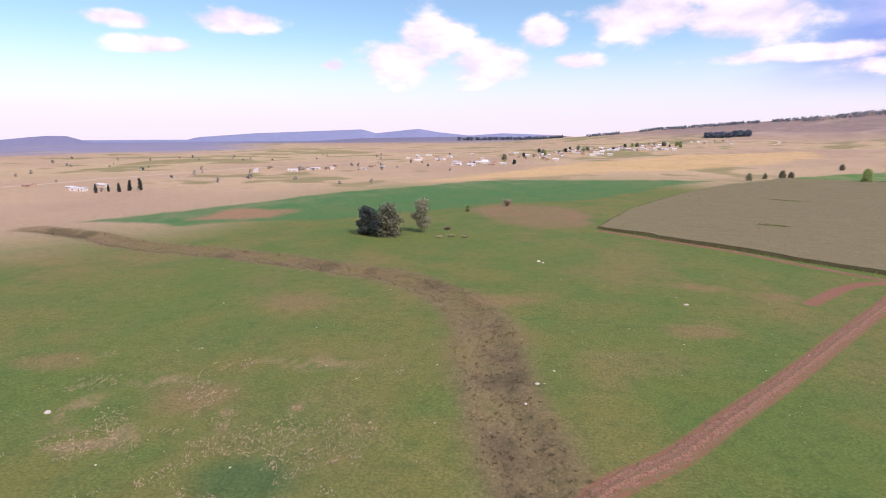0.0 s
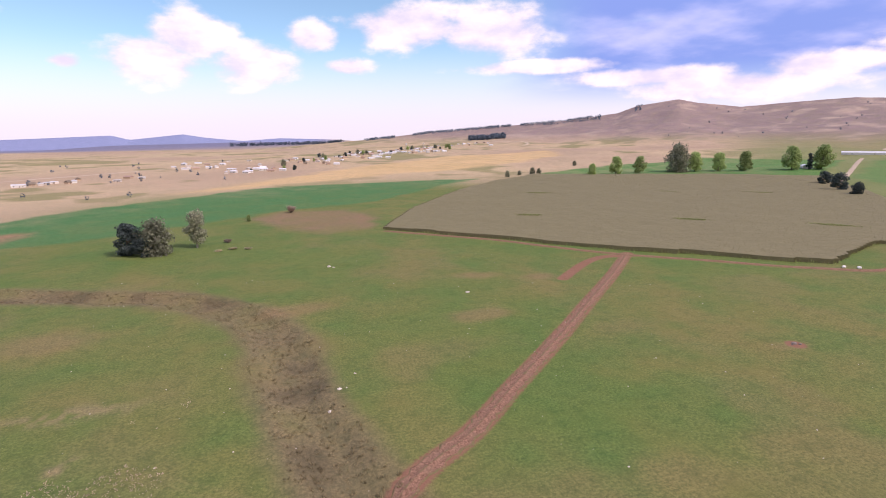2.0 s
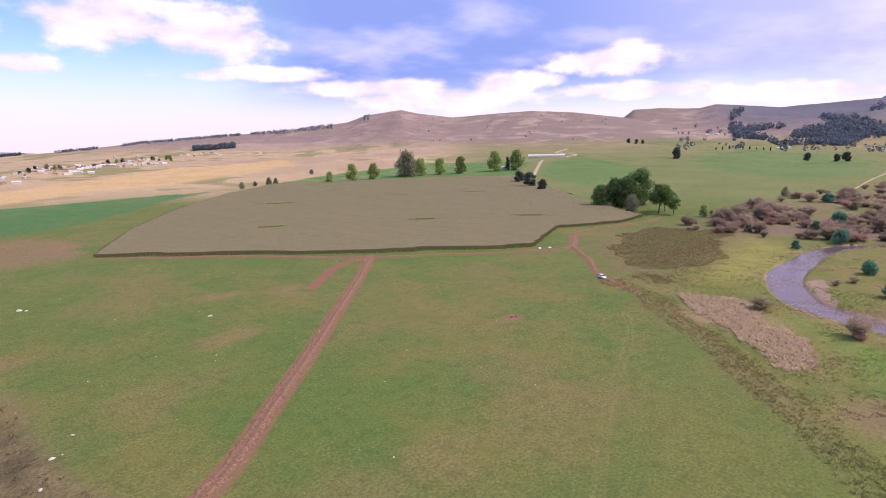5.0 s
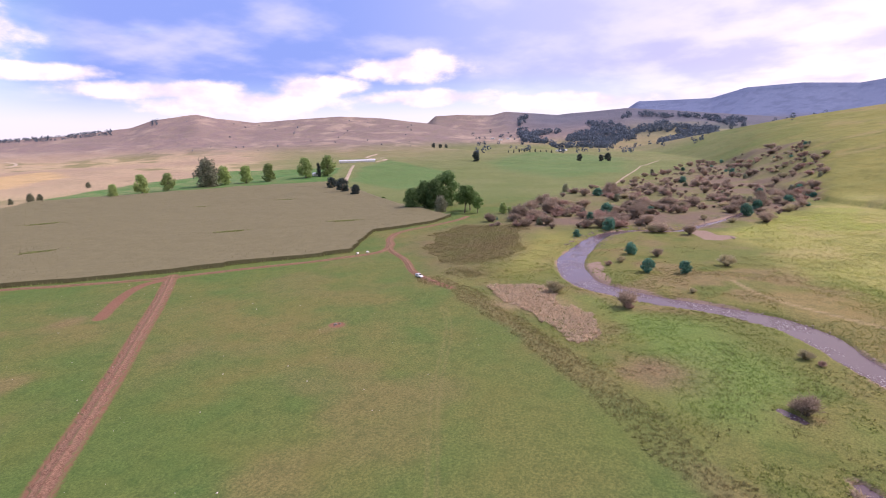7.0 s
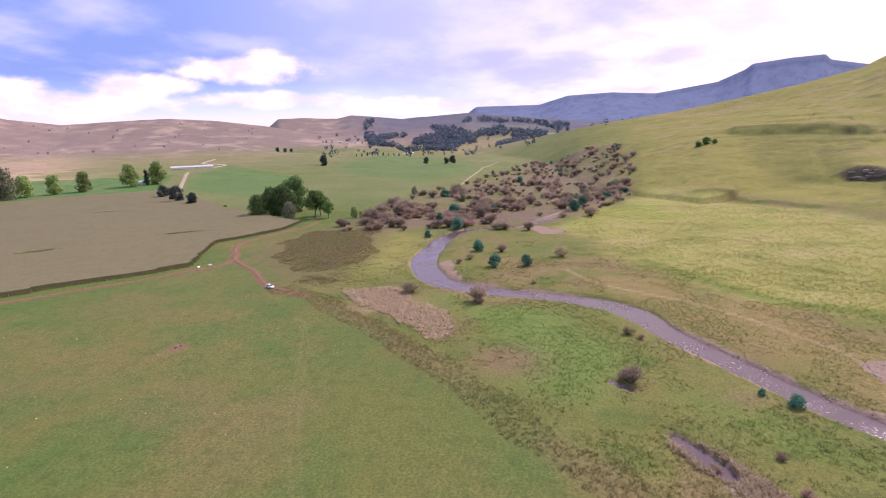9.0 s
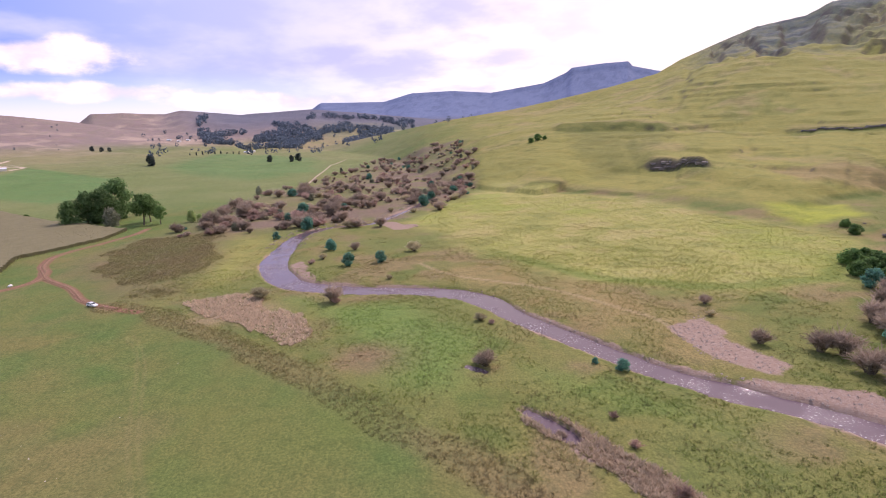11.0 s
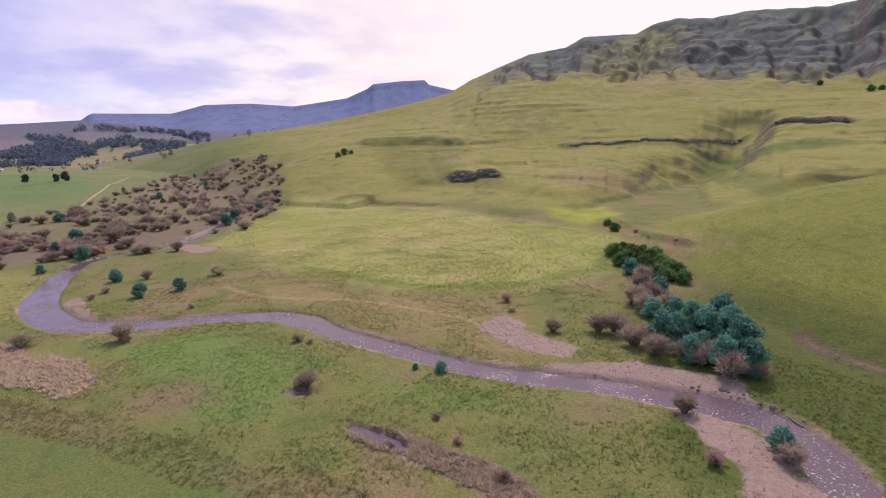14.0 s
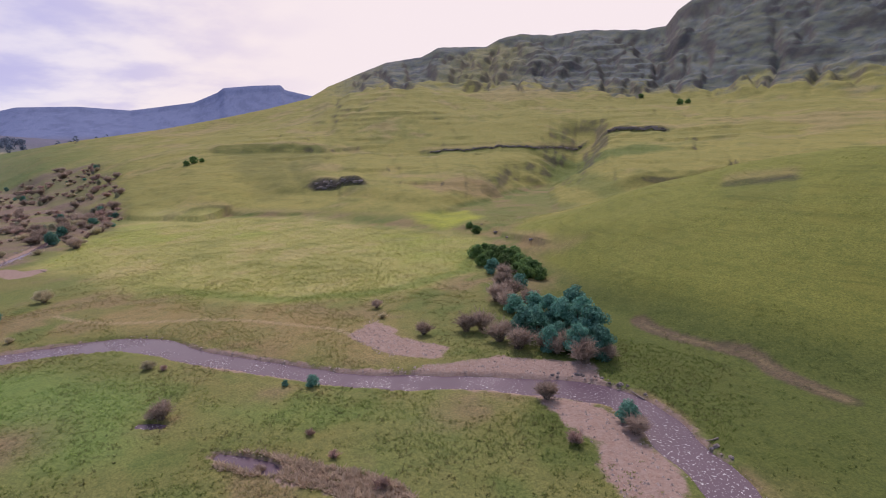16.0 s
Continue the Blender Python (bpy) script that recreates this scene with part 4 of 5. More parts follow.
# row of trees behind the maize field
for kind, az, r, scale in (("row", -31.6, 800, 0.75), ("row", -33.9, 830, 1.15), ("row", -36.1, 850, 1.1), ("gum_wide", -39.7, 880, 1.75), ("row", -41.1, 890, 1.25),
                           ("row", -43.1, 900, 1.2), ("row", -45.3, 910, 1.25), ("row", -48.9, 930, 1.5), ("conifer", -50.2, 940, 1.0), ("row", -51.1, 950, 1.55)):
    place(kind, *spot(az, r=r), scale * 1.4, group="trees along the paddock")
for az, el, scale in ((-51.4, -4.55, 1.15), (-52.5, -5.0, 1.35), (-53.8, -5.35, 0.95)):
    place("dark", *spot(az, el), scale, group="dark trees at the maize corner")
place("shrub", *spot(-56.7, -5.9), 0.8)
# grove by the bend of the road
for kind, az, el, scale in (("grove", -59.7, -7.0, 0.75), ("grove", -61.0, -6.9, 0.95), ("grove", -62.3, -7.0, 1.0), ("gum_wide", -62.7, -7.35, 0.7), ("grove", -63.4, -6.7, 1.25),
                            ("pine", -65.3, -7.55, 1.05), ("pine", -65.9, -7.3, 0.95), ("pine", -66.7, -7.6, 0.62), ("row", -69.4, -7.7, 0.48), ("row", -70.1, -7.75, 0.33)):
    place(kind, *spot(az, el), scale * 1.18, group="farm grove")
place("dark", *spot(-66.6, r=1180), 1.45)
for az, r, scale in ((-62.2, 1900, 1.1), (-62.9, 1900, 1.0), (-63.5, 1920, 0.9), (-77.2, 1150, 1.0), (-79.3, 1120, 0.9), (-80.0, 1130, 1.15)):
    place("dark", *spot(az, r=r), scale)
for k in range(9):
    place("conifer", *spot(-70.0 - 0.55 * k, r=1500 + 9 * k), 0.55 + 0.1 * (k % 3), tall=0.8, group="young tree row")

# bushes along the river
PIX = (("gum_wide", -75.9, -5.55, 0.55), ("bare", -73.3, -6.8, 2.0), ("bare", -73.9, -6.4, 1.6), ("teal", -80.3, -9.35, 1.35), ("teal", -77.1, -10.1, 0.75), ("teal", -82.5, -11.75, 1.0),
       ("teal", -84.2, -13.5, 1.0), ("teal", -87.7, -13.4, 0.9), ("gum_wide", -80.9, -6.5, 0.42), ("gum", -84.2, -4.1, 0.52), ("teal", -87.0, -4.6, 1.35),
       ("teal", -91.2, -3.9, 1.35), ("teal", -92.6, -7.6, 1.5), ("teal", -93.4, -7.0, 1.3), ("teal", -96.7, -3.7, 1.2), ("bare_tree", -95.0, -6.4, 1.15), ("bare_tree", -93.8, -6.2, 1.0),
       ("bare_tree", -87.9, -9.6, 1.2), ("bare_tan", -91.3, -12.4, 1.8), ("bare_tan", -74.9, -15.9, 1.7), ("bare", -82.3, -17.0, 1.45), ("bare_red", -82.6, -17.2, 1.1),
       ("bare", -98.9, -24.6, 1.0), ("bare_tan", -98.1, -24.3, 0.8), ("teal", -113.9, -24.3, 0.55), ("teal", -111.0, -23.9, 0.28), ("bare_tan", -98.4, -19.9, 0.9), ("bare_red", -99.6, -20.3, 0.7),
       ("bare_tree", -121.4, -17.1, 0.62), ("bare_tan", -122.0, -18.2, 0.7), ("bare", -126.5, -20.2, 1.0), ("bare", -131.2, -20.0, 1.35), ("bare_tree", -140.2, -26.6, 0.85),
       ("bare_red", -143.5, -30.6, 1.2), ("bare_red", -120.6, -34.8, 0.9), ("bare_red", -115.6, -31.5, 0.7), ("bare_red", -113.2, -29.0, 0.65), ("bare", -107.5, -31.0, 0.5),
       ("teal", -148.9, -28.2, 0.85), ("bare", -149.8, -29.0, 1.0), ("bare", -85.0, -11.9, 1.0), ("bare_tan", -81.6, -12.6, 1.0), ("bare_tan", -88.5, -15.2, 0.7), ("bare_red", -80.3, -13.0, 1.1))
for kind, az, el, scale in PIX:
    place(kind, *spot(az, el), scale)
# thicket where the side stream joins
for kind, az, el, scale in (("shrub", -132.6, -12.3, 1.25), ("shrub", -134.4, -12.6, 1.4), ("shrub", -136.2, -12.9, 1.35), ("shrub", -138.0, -13.8, 1.2), ("shrub", -136.9, -14.2, 1.1),
                            ("shrub", -133.2, -13.2, 1.1), ("shrub", -139.3, -14.6, 1.0), ("teal", -134.2, -14.0, 0.9), ("bare", -135.6, -14.4, 1.1), ("teal", -137.2, -15.6, 0.8),
                            ("bare", -134.7, -16.9, 1.35), ("bare", -135.8, -17.6, 1.2), ("bare", -133.0, -19.9, 1.2), ("bare", -134.9, -21.1, 1.2),
                            ("teal_big", -137.6, -20.7, 0.82), ("teal_big", -140.3, -19.4, 0.85), ("teal_big", -143.0, -18.6, 0.9), ("teal_big", -144.9, -21.2, 1.0),
                            ("teal_big", -141.4, -21.4, 0.6), ("bare", -142.6, -21.8, 1.1), ("bare", -139.8, -21.8, 1.0), ("bare", -144.2, -23.0, 1.2), ("teal_big", -139.0, -20.2, 0.7),
                            ("shrub", -133.6, -12.1, 1.2), ("shrub", -135.3, -12.5, 1.3), ("shrub", -137.2, -13.3, 1.2), ("shrub", -138.7, -14.0, 1.1), ("shrub", -135.6, -13.4, 1.2), ("shrub", -137.8, -14.5, 1.0), ("shrub", -134.0, -12.9, 1.2), ("shrub", -136.6, -12.5, 1.1), ("bare", -136.4, -16.3, 1.2), ("bare", -135.2, -15.6, 1.3), ("bare", -141.2, -22.2, 0.95), ("teal_big", -143.4, -22.3, 0.75), ("teal_big", -140.4, -22.0, 0.62), ("teal_big", -145.9, -22.4, 0.75), ("teal", -136.6, -18.2, 0.9), ("bare", -138.2, -17.4, 1.2), ("bare", -146.6, -22.6, 0.8), ("bare", -143.6, -21.6, 1.1), ("bare", -137.0, -21.9, 1.2), ("teal_big", -143.8, -19.9, 0.95), ("teal_big", -141.7, -19.9, 0.85), ("teal_big", -138.8, -18.9, 0.8), ("shrub", -132.6, -9.7, 1.0), ("shrub", -131.9, -9.2, 0.8)):
    place(kind, *spot(az, el), scale * (1.35 if kind in ("teal_big", "shrub") else 1.25), group="stream thicket")
for az, r, scale in ((-104.0, 760, 0.9), (-104.7, 770, 1.2), (-105.4, 765, 0.7), (-152.5, 1230, 1.5), (-153.2, 1250, 1.2), (-149, 1300, 1.3)):
    place("shrub", *spot(az, r=r), scale * 1.8)

# brush on the flood plain
rng = random.Random(21)
count = 0
spots = []
while count < 640:
    x, y = rng.uniform(335, 1150), rng.uniform(-130, 160)
    if rng.random() > 330 / (x - 30) or noise.noise(Vector((x * 0.018, y * 0.03, 0.7))) < rng.uniform(-0.35, 0.25):
        continue
    if float(to_area(np.array([x]), np.array([y]), BRUSH)[0]) > 14 * noise.noise(Vector((x * 0.03, y * 0.03, 4.2))) or float(to_stream(np.array([x]), np.array([y]), RIVER)[0]) < 3:
        continue
    spots.append((x, y))
    count += 1
zs = land(np.array([p[0] for p in spots]), np.array([p[1] for p in spots]))
for (x, y), z in zip(spots, zs):
    kind = rng.choice(("bare",) * 7 + ("bare_tree",) * 5 + ("bare_tan",) * 2 + ("bare_red",) * 5 + ("teal", "gum_wide"))
    size = {"gum_wide": 0.32, "bare_tree": 0.95, "teal": 1.0, "bare_red": 2.1}.get(kind, 1.5) * rng.choice((0.55, 0.8, 1.0, 1.2, 1.5)) * rng.uniform(0.8, 1.15)
    place(kind, x, y, size, tall=rng.uniform(0.6, 1.05), group="flood plain brush", z=float(z))

# ---- maize, roads, vehicle, buildings ----
MAIZE_TOP = plain("dry_maize", (0.292, 0.260, 0.142), vary=0.2, scale=0.8, bump=0.4, leafy=0.25)
MAIZE_EDGE = plain("maize_leaves", (0.30, 0.33, 0.13), vary=0.4, bump=0, leafy=0.4)


def make_maize():
    """A standing crop: a rough canopy two metres up, cut off at the field's edges, with leaf blades on top."""
    d = Vector((240 - 52, 182 - 351, 0)).normalized()
    n = Vector((-d.y, d.x, 0))
    cell = 2.2
    gu, gv = np.meshgrid(np.arange(-190, 640, cell), np.arange(-60, 600, cell))
    cx, cy = 52 + gu * d.x + gv * n.x, 351 + gu * d.y + gv * n.y
    inside = to_area(cx.ravel(), cy.ravel(), MAIZE).reshape(cx.shape) < 0
    rs = np.random.RandomState(3)
    vx, vy = cx - cell / 2 * (d.x + n.x), cy - cell / 2 * (d.y + n.y)
    g = land(vx.ravel(), vy.ravel()).reshape(vx.shape)
    h = g + 2.0 + 0.14 * rs.rand(*g.shape) + 0.5 * grain(vx, vy, 30, 3, 4)
    verts, faces, index = [], [], {}

    def vert(i, j, low):
        if (i, j, low) not in index:
            index[i, j, low] = len(verts)
            verts.append((vx[i, j], vy[i, j], g[i, j] - 0.1 if low else h[i, j]))
        return index[i, j, low]

    ni, nj = inside.shape
    for i in range(ni - 1):
        for j in range(nj - 1):
            if not inside[i, j]:
                continue
            faces.append((vert(i, j, 0), vert(i, j + 1, 0), vert(i + 1, j + 1, 0), vert(i + 1, j, 0)))
            for di, dj, a, b in ((-1, 0, (0, 0), (0, 1)), (1, 0, (1, 1), (1, 0)), (0, -1, (1, 0), (0, 0)), (0, 1, (0, 1), (1, 1))):
                if not (0 <= i + di < ni and 0 <= j + dj < nj and inside[i + di, j + dj]):
                    p, q = (i + a[0], j + a[1]), (i + b[0], j + b[1])
                    faces.append((vert(*p, 1), vert(*q, 1), vert(*q, 0), vert(*p, 0)))
    top = new("maize_field")
    tagged(top, "standing field of dry brown maize with green edges", "crop", kind="stuff")
    mesh_object("canopy", verts, faces, MAIZE_TOP, top)
    # blades: thick along the near edge, thin over the rest
    bv, bf = [], []
    x, y = cx[inside], cy[inside]
    e = -to_area(x, y, MAIZE)
    z = h[inside]
    for k in range(len(x)):
        near = e[k] < 4 and math.hypot(x[k], y[k]) < 420
        for _ in range(14 if near else 1):
            a = rs.rand() * 6.28
            px, py = x[k] + (rs.rand() - 0.5) * 3.4, y[k] + (rs.rand() - 0.5) * 3.4
            low = z[k] - (2.2 if near else 0.35)
            up = (0.4 + 1.9 * rs.rand()) if near else 0.45
            w = 0.22
            q = len(bv)
            bv += [(px - w * math.cos(a), py - w * math.sin(a), low), (px + w * math.cos(a), py + w * math.sin(a), low),
                   (px + 0.5 * math.sin(a), py + 0.5 * math.cos(a), low + up + (0.4 if near else 0.35))]
            bf.append((q, q + 1, q + 2))
    mesh_object("leaves", bv, bf, MAIZE_TOP, top)
    ev, ef = [], []
    for k in range(len(x)):
        if e[k] < 3.2 and math.hypot(x[k], y[k]) < 430:
            for _ in range(16):
                a = rs.rand() * 6.28
                px, py = x[k] + (rs.rand() - 0.5) * 4.4, y[k] + (rs.rand() - 0.5) * 4.4
                q = len(ev)
                zb = g[0, 0] * 0 + z[k] - 2.2
                ev += [(px - 0.2 * math.cos(a), py - 0.2 * math.sin(a), zb), (px + 0.2 * math.cos(a), py + 0.2 * math.sin(a), zb), (px + 0.4 * math.sin(a), py, zb + 0.8 + 1.1 * rs.rand())]
                ef.append((q, q + 1, q + 2))
    mesh_object("edge_leaves", ev, ef, MAIZE_EDGE, top, "green undergrowth at the field edge")
    # weedy gaps in the crop, long across the rows
    wv, wf = [], []
    for az, el, long in ((-25.5, -8.6, 11), (-41.2, -8.5, 13), (-52.5, -8.2, 14), (-26.2, -6.2, 14), (-38.5, -5.8, 14), (-46.5, -5.6, 14)):
        x0, y0 = spot(az, el)
        lx, ly = math.cos(radians(az)), math.sin(radians(az))
        for _ in range(int(long * 22)):
            t, u = rs.normal() * long * 0.4, rs.normal() * 1.5
            px, py = x0 + lx * t - ly * u, y0 + ly * t + lx * u
            a, q = rs.rand() * 6.28, len(wv)
            wv += [(px - 0.5 * math.cos(a), py - 0.5 * math.sin(a), 2.2), (px + 0.5 * math.cos(a), py + 0.5 * math.sin(a), 2.2), (px + 0.7 * math.sin(a), py + 0.7 * math.cos(a), 2.75)]
            wf.append((q, q + 1, q + 2))
    mesh_object("weeds", wv, wf, MAIZE_EDGE, top, "dark weedy gaps in the crop")
    return top


make_maize()

def earth_material():
    """Red earth, bare in the wheel ruts and partly grown over between them."""
    m = bpy.data.materials.new("red_earth")
    m.use_nodes = True
    N = Nodes(m.node_tree)
    pos = N.add("ShaderNodeNewGeometry").outputs["Position"]
    wear = N.add("ShaderNodeAttribute", attribute_name="wear").outputs["Fac"]
    fine, mid = N.noise(pos, 2.2, 5, 0.7), N.noise(pos, 0.35, 4, 0.6)
    c = N.mix(N.ramp(fine, 0.32, 0.68), (0.150, 0.078, 0.050), (0.360, 0.205, 0.140))
    c = N.mix(N.ramp(mid, 0.42, 0.66, 0, 0.5), c, (0.255, 0.165, 0.110))
    grown = N.math("ADD", N.math("MULTIPLY", wear, -1.0), N.math("ADD", fine, N.math("MULTIPLY", mid, 0.8)))
    c = N.mix(N.ramp(grown, 0.55, 0.85, 0, 0.8), c, (0.150, 0.140, 0.058))
    bump = N.add("ShaderNodeBump", {"Height": fine, "Strength": 0.8, "Distance": 0.2})
    b = N.add("ShaderNodeBsdfPrincipled", {"Base Color": c, "Roughness": 0.95, "Normal": bump.outputs[0]})
    b.inputs["Specular IOR Level"].default_value = 0.15
    N.add("ShaderNodeOutputMaterial", {"Surface": b.outputs[0]})
    return m


EARTH = earth_material()
PALE_EARTH = plain("pale_earth", (0.42, 0.335, 0.25), vary=0.3, scale=0.2, bump=0.3)


def make_road(name, line, half, label, seed, material=None):
    """An earth road with two worn ruts, raised crumbs between, and ragged edges."""
    rs = random.Random(seed)
    pts = []
    for a, b in zip(line, line[1:]):
        n = max(1, int(math.hypot(b[0] - a[0], b[1] - a[1]) / 1.2))
        pts += [(a[0] + (b[0] - a[0]) * k / n, a[1] + (b[1] - a[1]) * k / n) for k in range(n)]
    pts.append(line[-1])
    cross = (-1.0, -0.72, -0.48, -0.25, 0.0, 0.25, 0.48, 0.72, 1.0)
    lift = (0.0, 0.18, -0.04, 0.22, 0.26, 0.20, -0.04, 0.18, 0.0)
    xy, dz = [], []
    for k, (x, y) in enumerate(pts):
        a, b = pts[max(k - 1, 0)], pts[min(k + 1, len(pts) - 1)]
        d = Vector((b[0] - a[0], b[1] - a[1])).normalized()
        l, r = half * rs.uniform(0.7, 1.3), half * rs.uniform(0.7, 1.3)
        for c, u in zip(cross, lift):
            o = c * (r if c > 0 else l)
            xy.append((x - d.y * o, y + d.x * o))
            dz.append(u + rs.uniform(-0.02, 0.05))
    zs = land(np.array([p[0] for p in xy]), np.array([p[1] for p in xy]))
    verts = [(x, y, z + u + (0.06 if 0 < i % 9 < 8 else -0.06)) for i, ((x, y), z, u) in enumerate(zip(xy, zs, dz))]
    faces = [(k * 9 + i, k * 9 + i + 1, k * 9 + i + 10, k * 9 + i + 9) for k in range(len(pts) - 1) for i in range(8)]
    ob = mesh_object(name, verts, [f[::-1] for f in faces], material or EARTH, smooth=True)
    wear = (0.0, 0.35, 1.0, 0.7, 0.15, 0.6, 1.0, 0.4, 0.0)
    ob.data.attributes.new("wear", "FLOAT", "POINT").data.foreach_set("value", [wear[i % 9] * rs.uniform(0.7, 1.1) for i in range(len(verts))])
    return tagged(ob, label, "road", kind="structure")


make_road("farm_track", TRACK, 2.3, "rutted red earth farm track across the pasture", 1)
make_road("field_road", FIELD_ROAD, 1.8, "red earth road along the maize field", 2)
make_road("grove_road", BARN_ROAD, 1.9, "red earth road bending to the grove", 3)
make_road("car_road", CAR_ROAD[:-4], 1.5, "narrow red earth road down to the parked car", 4)

for k, (line, half) in enumerate((([(39.5, 870), (33, 800), (28.5, 760), (27, 790)], 3), ([(46, 760), (38, 840), (30, 930), (22, 1020), (14, 1150), (6, 1330)], 4),
                                   ([(-9, 1560), (-12, 1750), (-14, 1650), (-16.5, 1600)], 4), ([(-21, 2000), (-23.5, 1960), (-25, 1850), (-24.5, 1750)], 5),
                                   ([(-56.2, 1270), (-57.2, 1330), (-55.8, 1420), (-55.2, 1560), (-56.3, 1660)], 4.5), ([(-55.8, 1420), (-57.0, 1500)], 4),
                                   ([(-52.5, 800), (-53.0, 900), (-53.4, 1020), (-53.8, 1180)], 3), ([(-80.5, 700), (-82, 860), (-83.4, 1050), (-84.8, 1150)], 1.3))):
    make_road("dirt_road", smooth_line([spot(a, r=r) for a, r in line]), half, "pale dirt road winding over dry grassland", 20 + k, PALE_EARTH)

# vehicle
PAINT = plain("white_paint", (0.78, 0.78, 0.80), rough=0.25, vary=0.05, bump=0, spec=0.5)
GLASS = plain("dark_glass", (0.02, 0.022, 0.028), rough=0.08, vary=0.1, bump=0, spec=0.6)
RUBBER = plain("rubber", (0.02, 0.02, 0.02), vary=0.2)
METAL = plain("wheel_metal", (0.45, 0.45, 0.47), rough=0.35, vary=0.1, metal=0.8)
LAMP = plain("lamp_glass", (0.75, 0.76, 0.8), rough=0.1, vary=0.05, bump=0, spec=0.6)
TAIL = plain("tail_glass", (0.35, 0.02, 0.02), rough=0.15, vary=0.05, bump=0, spec=0.6)


def loft(sections):
    """A closed skin through cross sections, each a ring of points."""
    bm = bmesh.new()
    rings = [[bm.verts.new(p) for p in s] for s in sections]
    n = len(rings[0])
    for a, b in zip(rings, rings[1:]):
        for i in range(n):
            bm.faces.new((a[i], a[(i + 1) % n], b[(i + 1) % n], b[i]))
    bm.faces.new(rings[0][::-1])
    bm.faces.new(rings[-1])
    bmesh.ops.recalc_face_normals(bm, faces=bm.faces)
    return bm


def box(sx, sy, sz, x=0, y=0, z=0, bevel=0.0):
    bm = bmesh.new()
    bmesh.ops.create_cube(bm, size=1, matrix=Matrix.Translation((x, y, z)) @ Matrix.Diagonal((sx, sy, sz, 1)))
    if bevel:
        bmesh.ops.bevel(bm, geom=list(bm.edges), offset=bevel, segments=2, affect="EDGES")
    return bm


def make_car():
    top = new("parked_car")
    tagged(top, "white estate car parked on the red earth road", "car")

    def ring(x, w, low, waist, high, tuck):
        half = [(w * 0.86, low), (w, low + 0.12), (w * 1.0, waist), (w * tuck, high - 0.06), (w * tuck * 0.86, high)]
        return [(x, y, z) for y, z in half] + [(x, -y, z) for y, z in half[::-1]]

    body = [ring(-2.25, 0.78, 0.45, 0.85, 1.0, 0.9), ring(-2.15, 0.86, 0.32, 0.98, 1.28, 0.86), ring(-1.95, 0.89, 0.28, 1.02, 1.50, 0.80), ring(-1.2, 0.90, 0.26, 1.02, 1.60, 0.78),
            ring(0.0, 0.90, 0.26, 1.00, 1.60, 0.78), ring(0.45, 0.90, 0.26, 1.00, 1.50, 0.80), ring(1.05, 0.90, 0.26, 0.98, 1.08, 0.88), ring(1.7, 0.88, 0.28, 0.88, 0.98, 0.88),
            ring(2.1, 0.80, 0.32, 0.74, 0.84, 0.88), ring(2.25, 0.66, 0.40, 0.60, 0.70, 0.9)]
    part("body", loft(body), PAINT, top, smooth=False)
    for s in (1, -1):
        for x0, x1, high in ((-1.95, -1.15, 1.40), (-1.08, -0.25, 1.46), (-0.18, 0.72, 1.40)):
            bm = bmesh.new()
            f = 0.14 if x1 > 0.5 else 0.0
            pts = [(x0 + 0.03, 0.885, 1.07), (x1 + f, 0.885, 1.07), (x1 - 0.28 * (f > 0), 0.765, high), (x0 + 0.06, 0.765, high)]
            a = [bm.verts.new((x, s * y, z)) for x, y, z in pts]
            b = [bm.verts.new((x, s * (y + 0.02), z)) for x, y, z in pts]
            bm.faces.new(b)
            bm.faces.new(a[::-1])
            for i in range(4):
                bm.faces.new((a[i], a[(i + 1) % 4], b[(i + 1) % 4], b[i]))
            bmesh.ops.recalc_face_normals(bm, faces=bm.faces)
            part("side_window", bm, GLASS, top)
        part("mirror", box(0.12, 0.2, 0.13, 0.72, s * 1.0, 1.08, 0.03), PAINT, top)
        part("headlight", box(0.18, 0.3, 0.14, 2.1, s * 0.58, 0.73, 0.03), LAMP, top)
        part("tail_light", box(0.1, 0.16, 0.34, -2.17, s * 0.72, 0.95, 0.03), TAIL, top)
        for x in (-1.38, 1.38):
            bm = bmesh.new()
            bmesh.ops.create_cone(bm, cap_ends=True, segments=18, radius1=0.34, radius2=0.34, depth=0.22, matrix=pose(x, s * 0.82, 0.34, 90))
            tyre = part("wheel", bm, RUBBER, top, "black tyre")
            bm = bmesh.new()
            bmesh.ops.create_cone(bm, cap_ends=True, segments=12, radius1=0.21, radius2=0.17, depth=0.25, matrix=pose(x, s * 0.83, 0.34, 90))
            part("rim", bm, METAL, tyre)
    part("windscreen", loft([[(1.02, y, 1.12), (0.50, y * 0.86, 1.50), (0.47, y * 0.86, 1.52), (0.99, y, 1.14)] for y in (-0.74, 0.74)]), GLASS, top)
    part("rear_window", loft([[(-2.17, y, 1.08), (-2.00, y * 0.9, 1.46), (-2.03, y * 0.9, 1.47), (-2.20, y, 1.09)] for y in (-0.66, 0.66)]), GLASS, top)
    for y in (-0.6, 0.6):
        part("roof_rail", box(1.8, 0.04, 0.05, -0.85, y, 1.63), METAL, top)
    part("bumper", box(0.12, 1.3, 0.2, 2.24, 0, 0.45, 0.04), PAINT, top)
    return top


car = make_car()
car.matrix_basis = pose(205, 117.5, z_at(205, 117.5) + 0.06, 0, 0, 243)

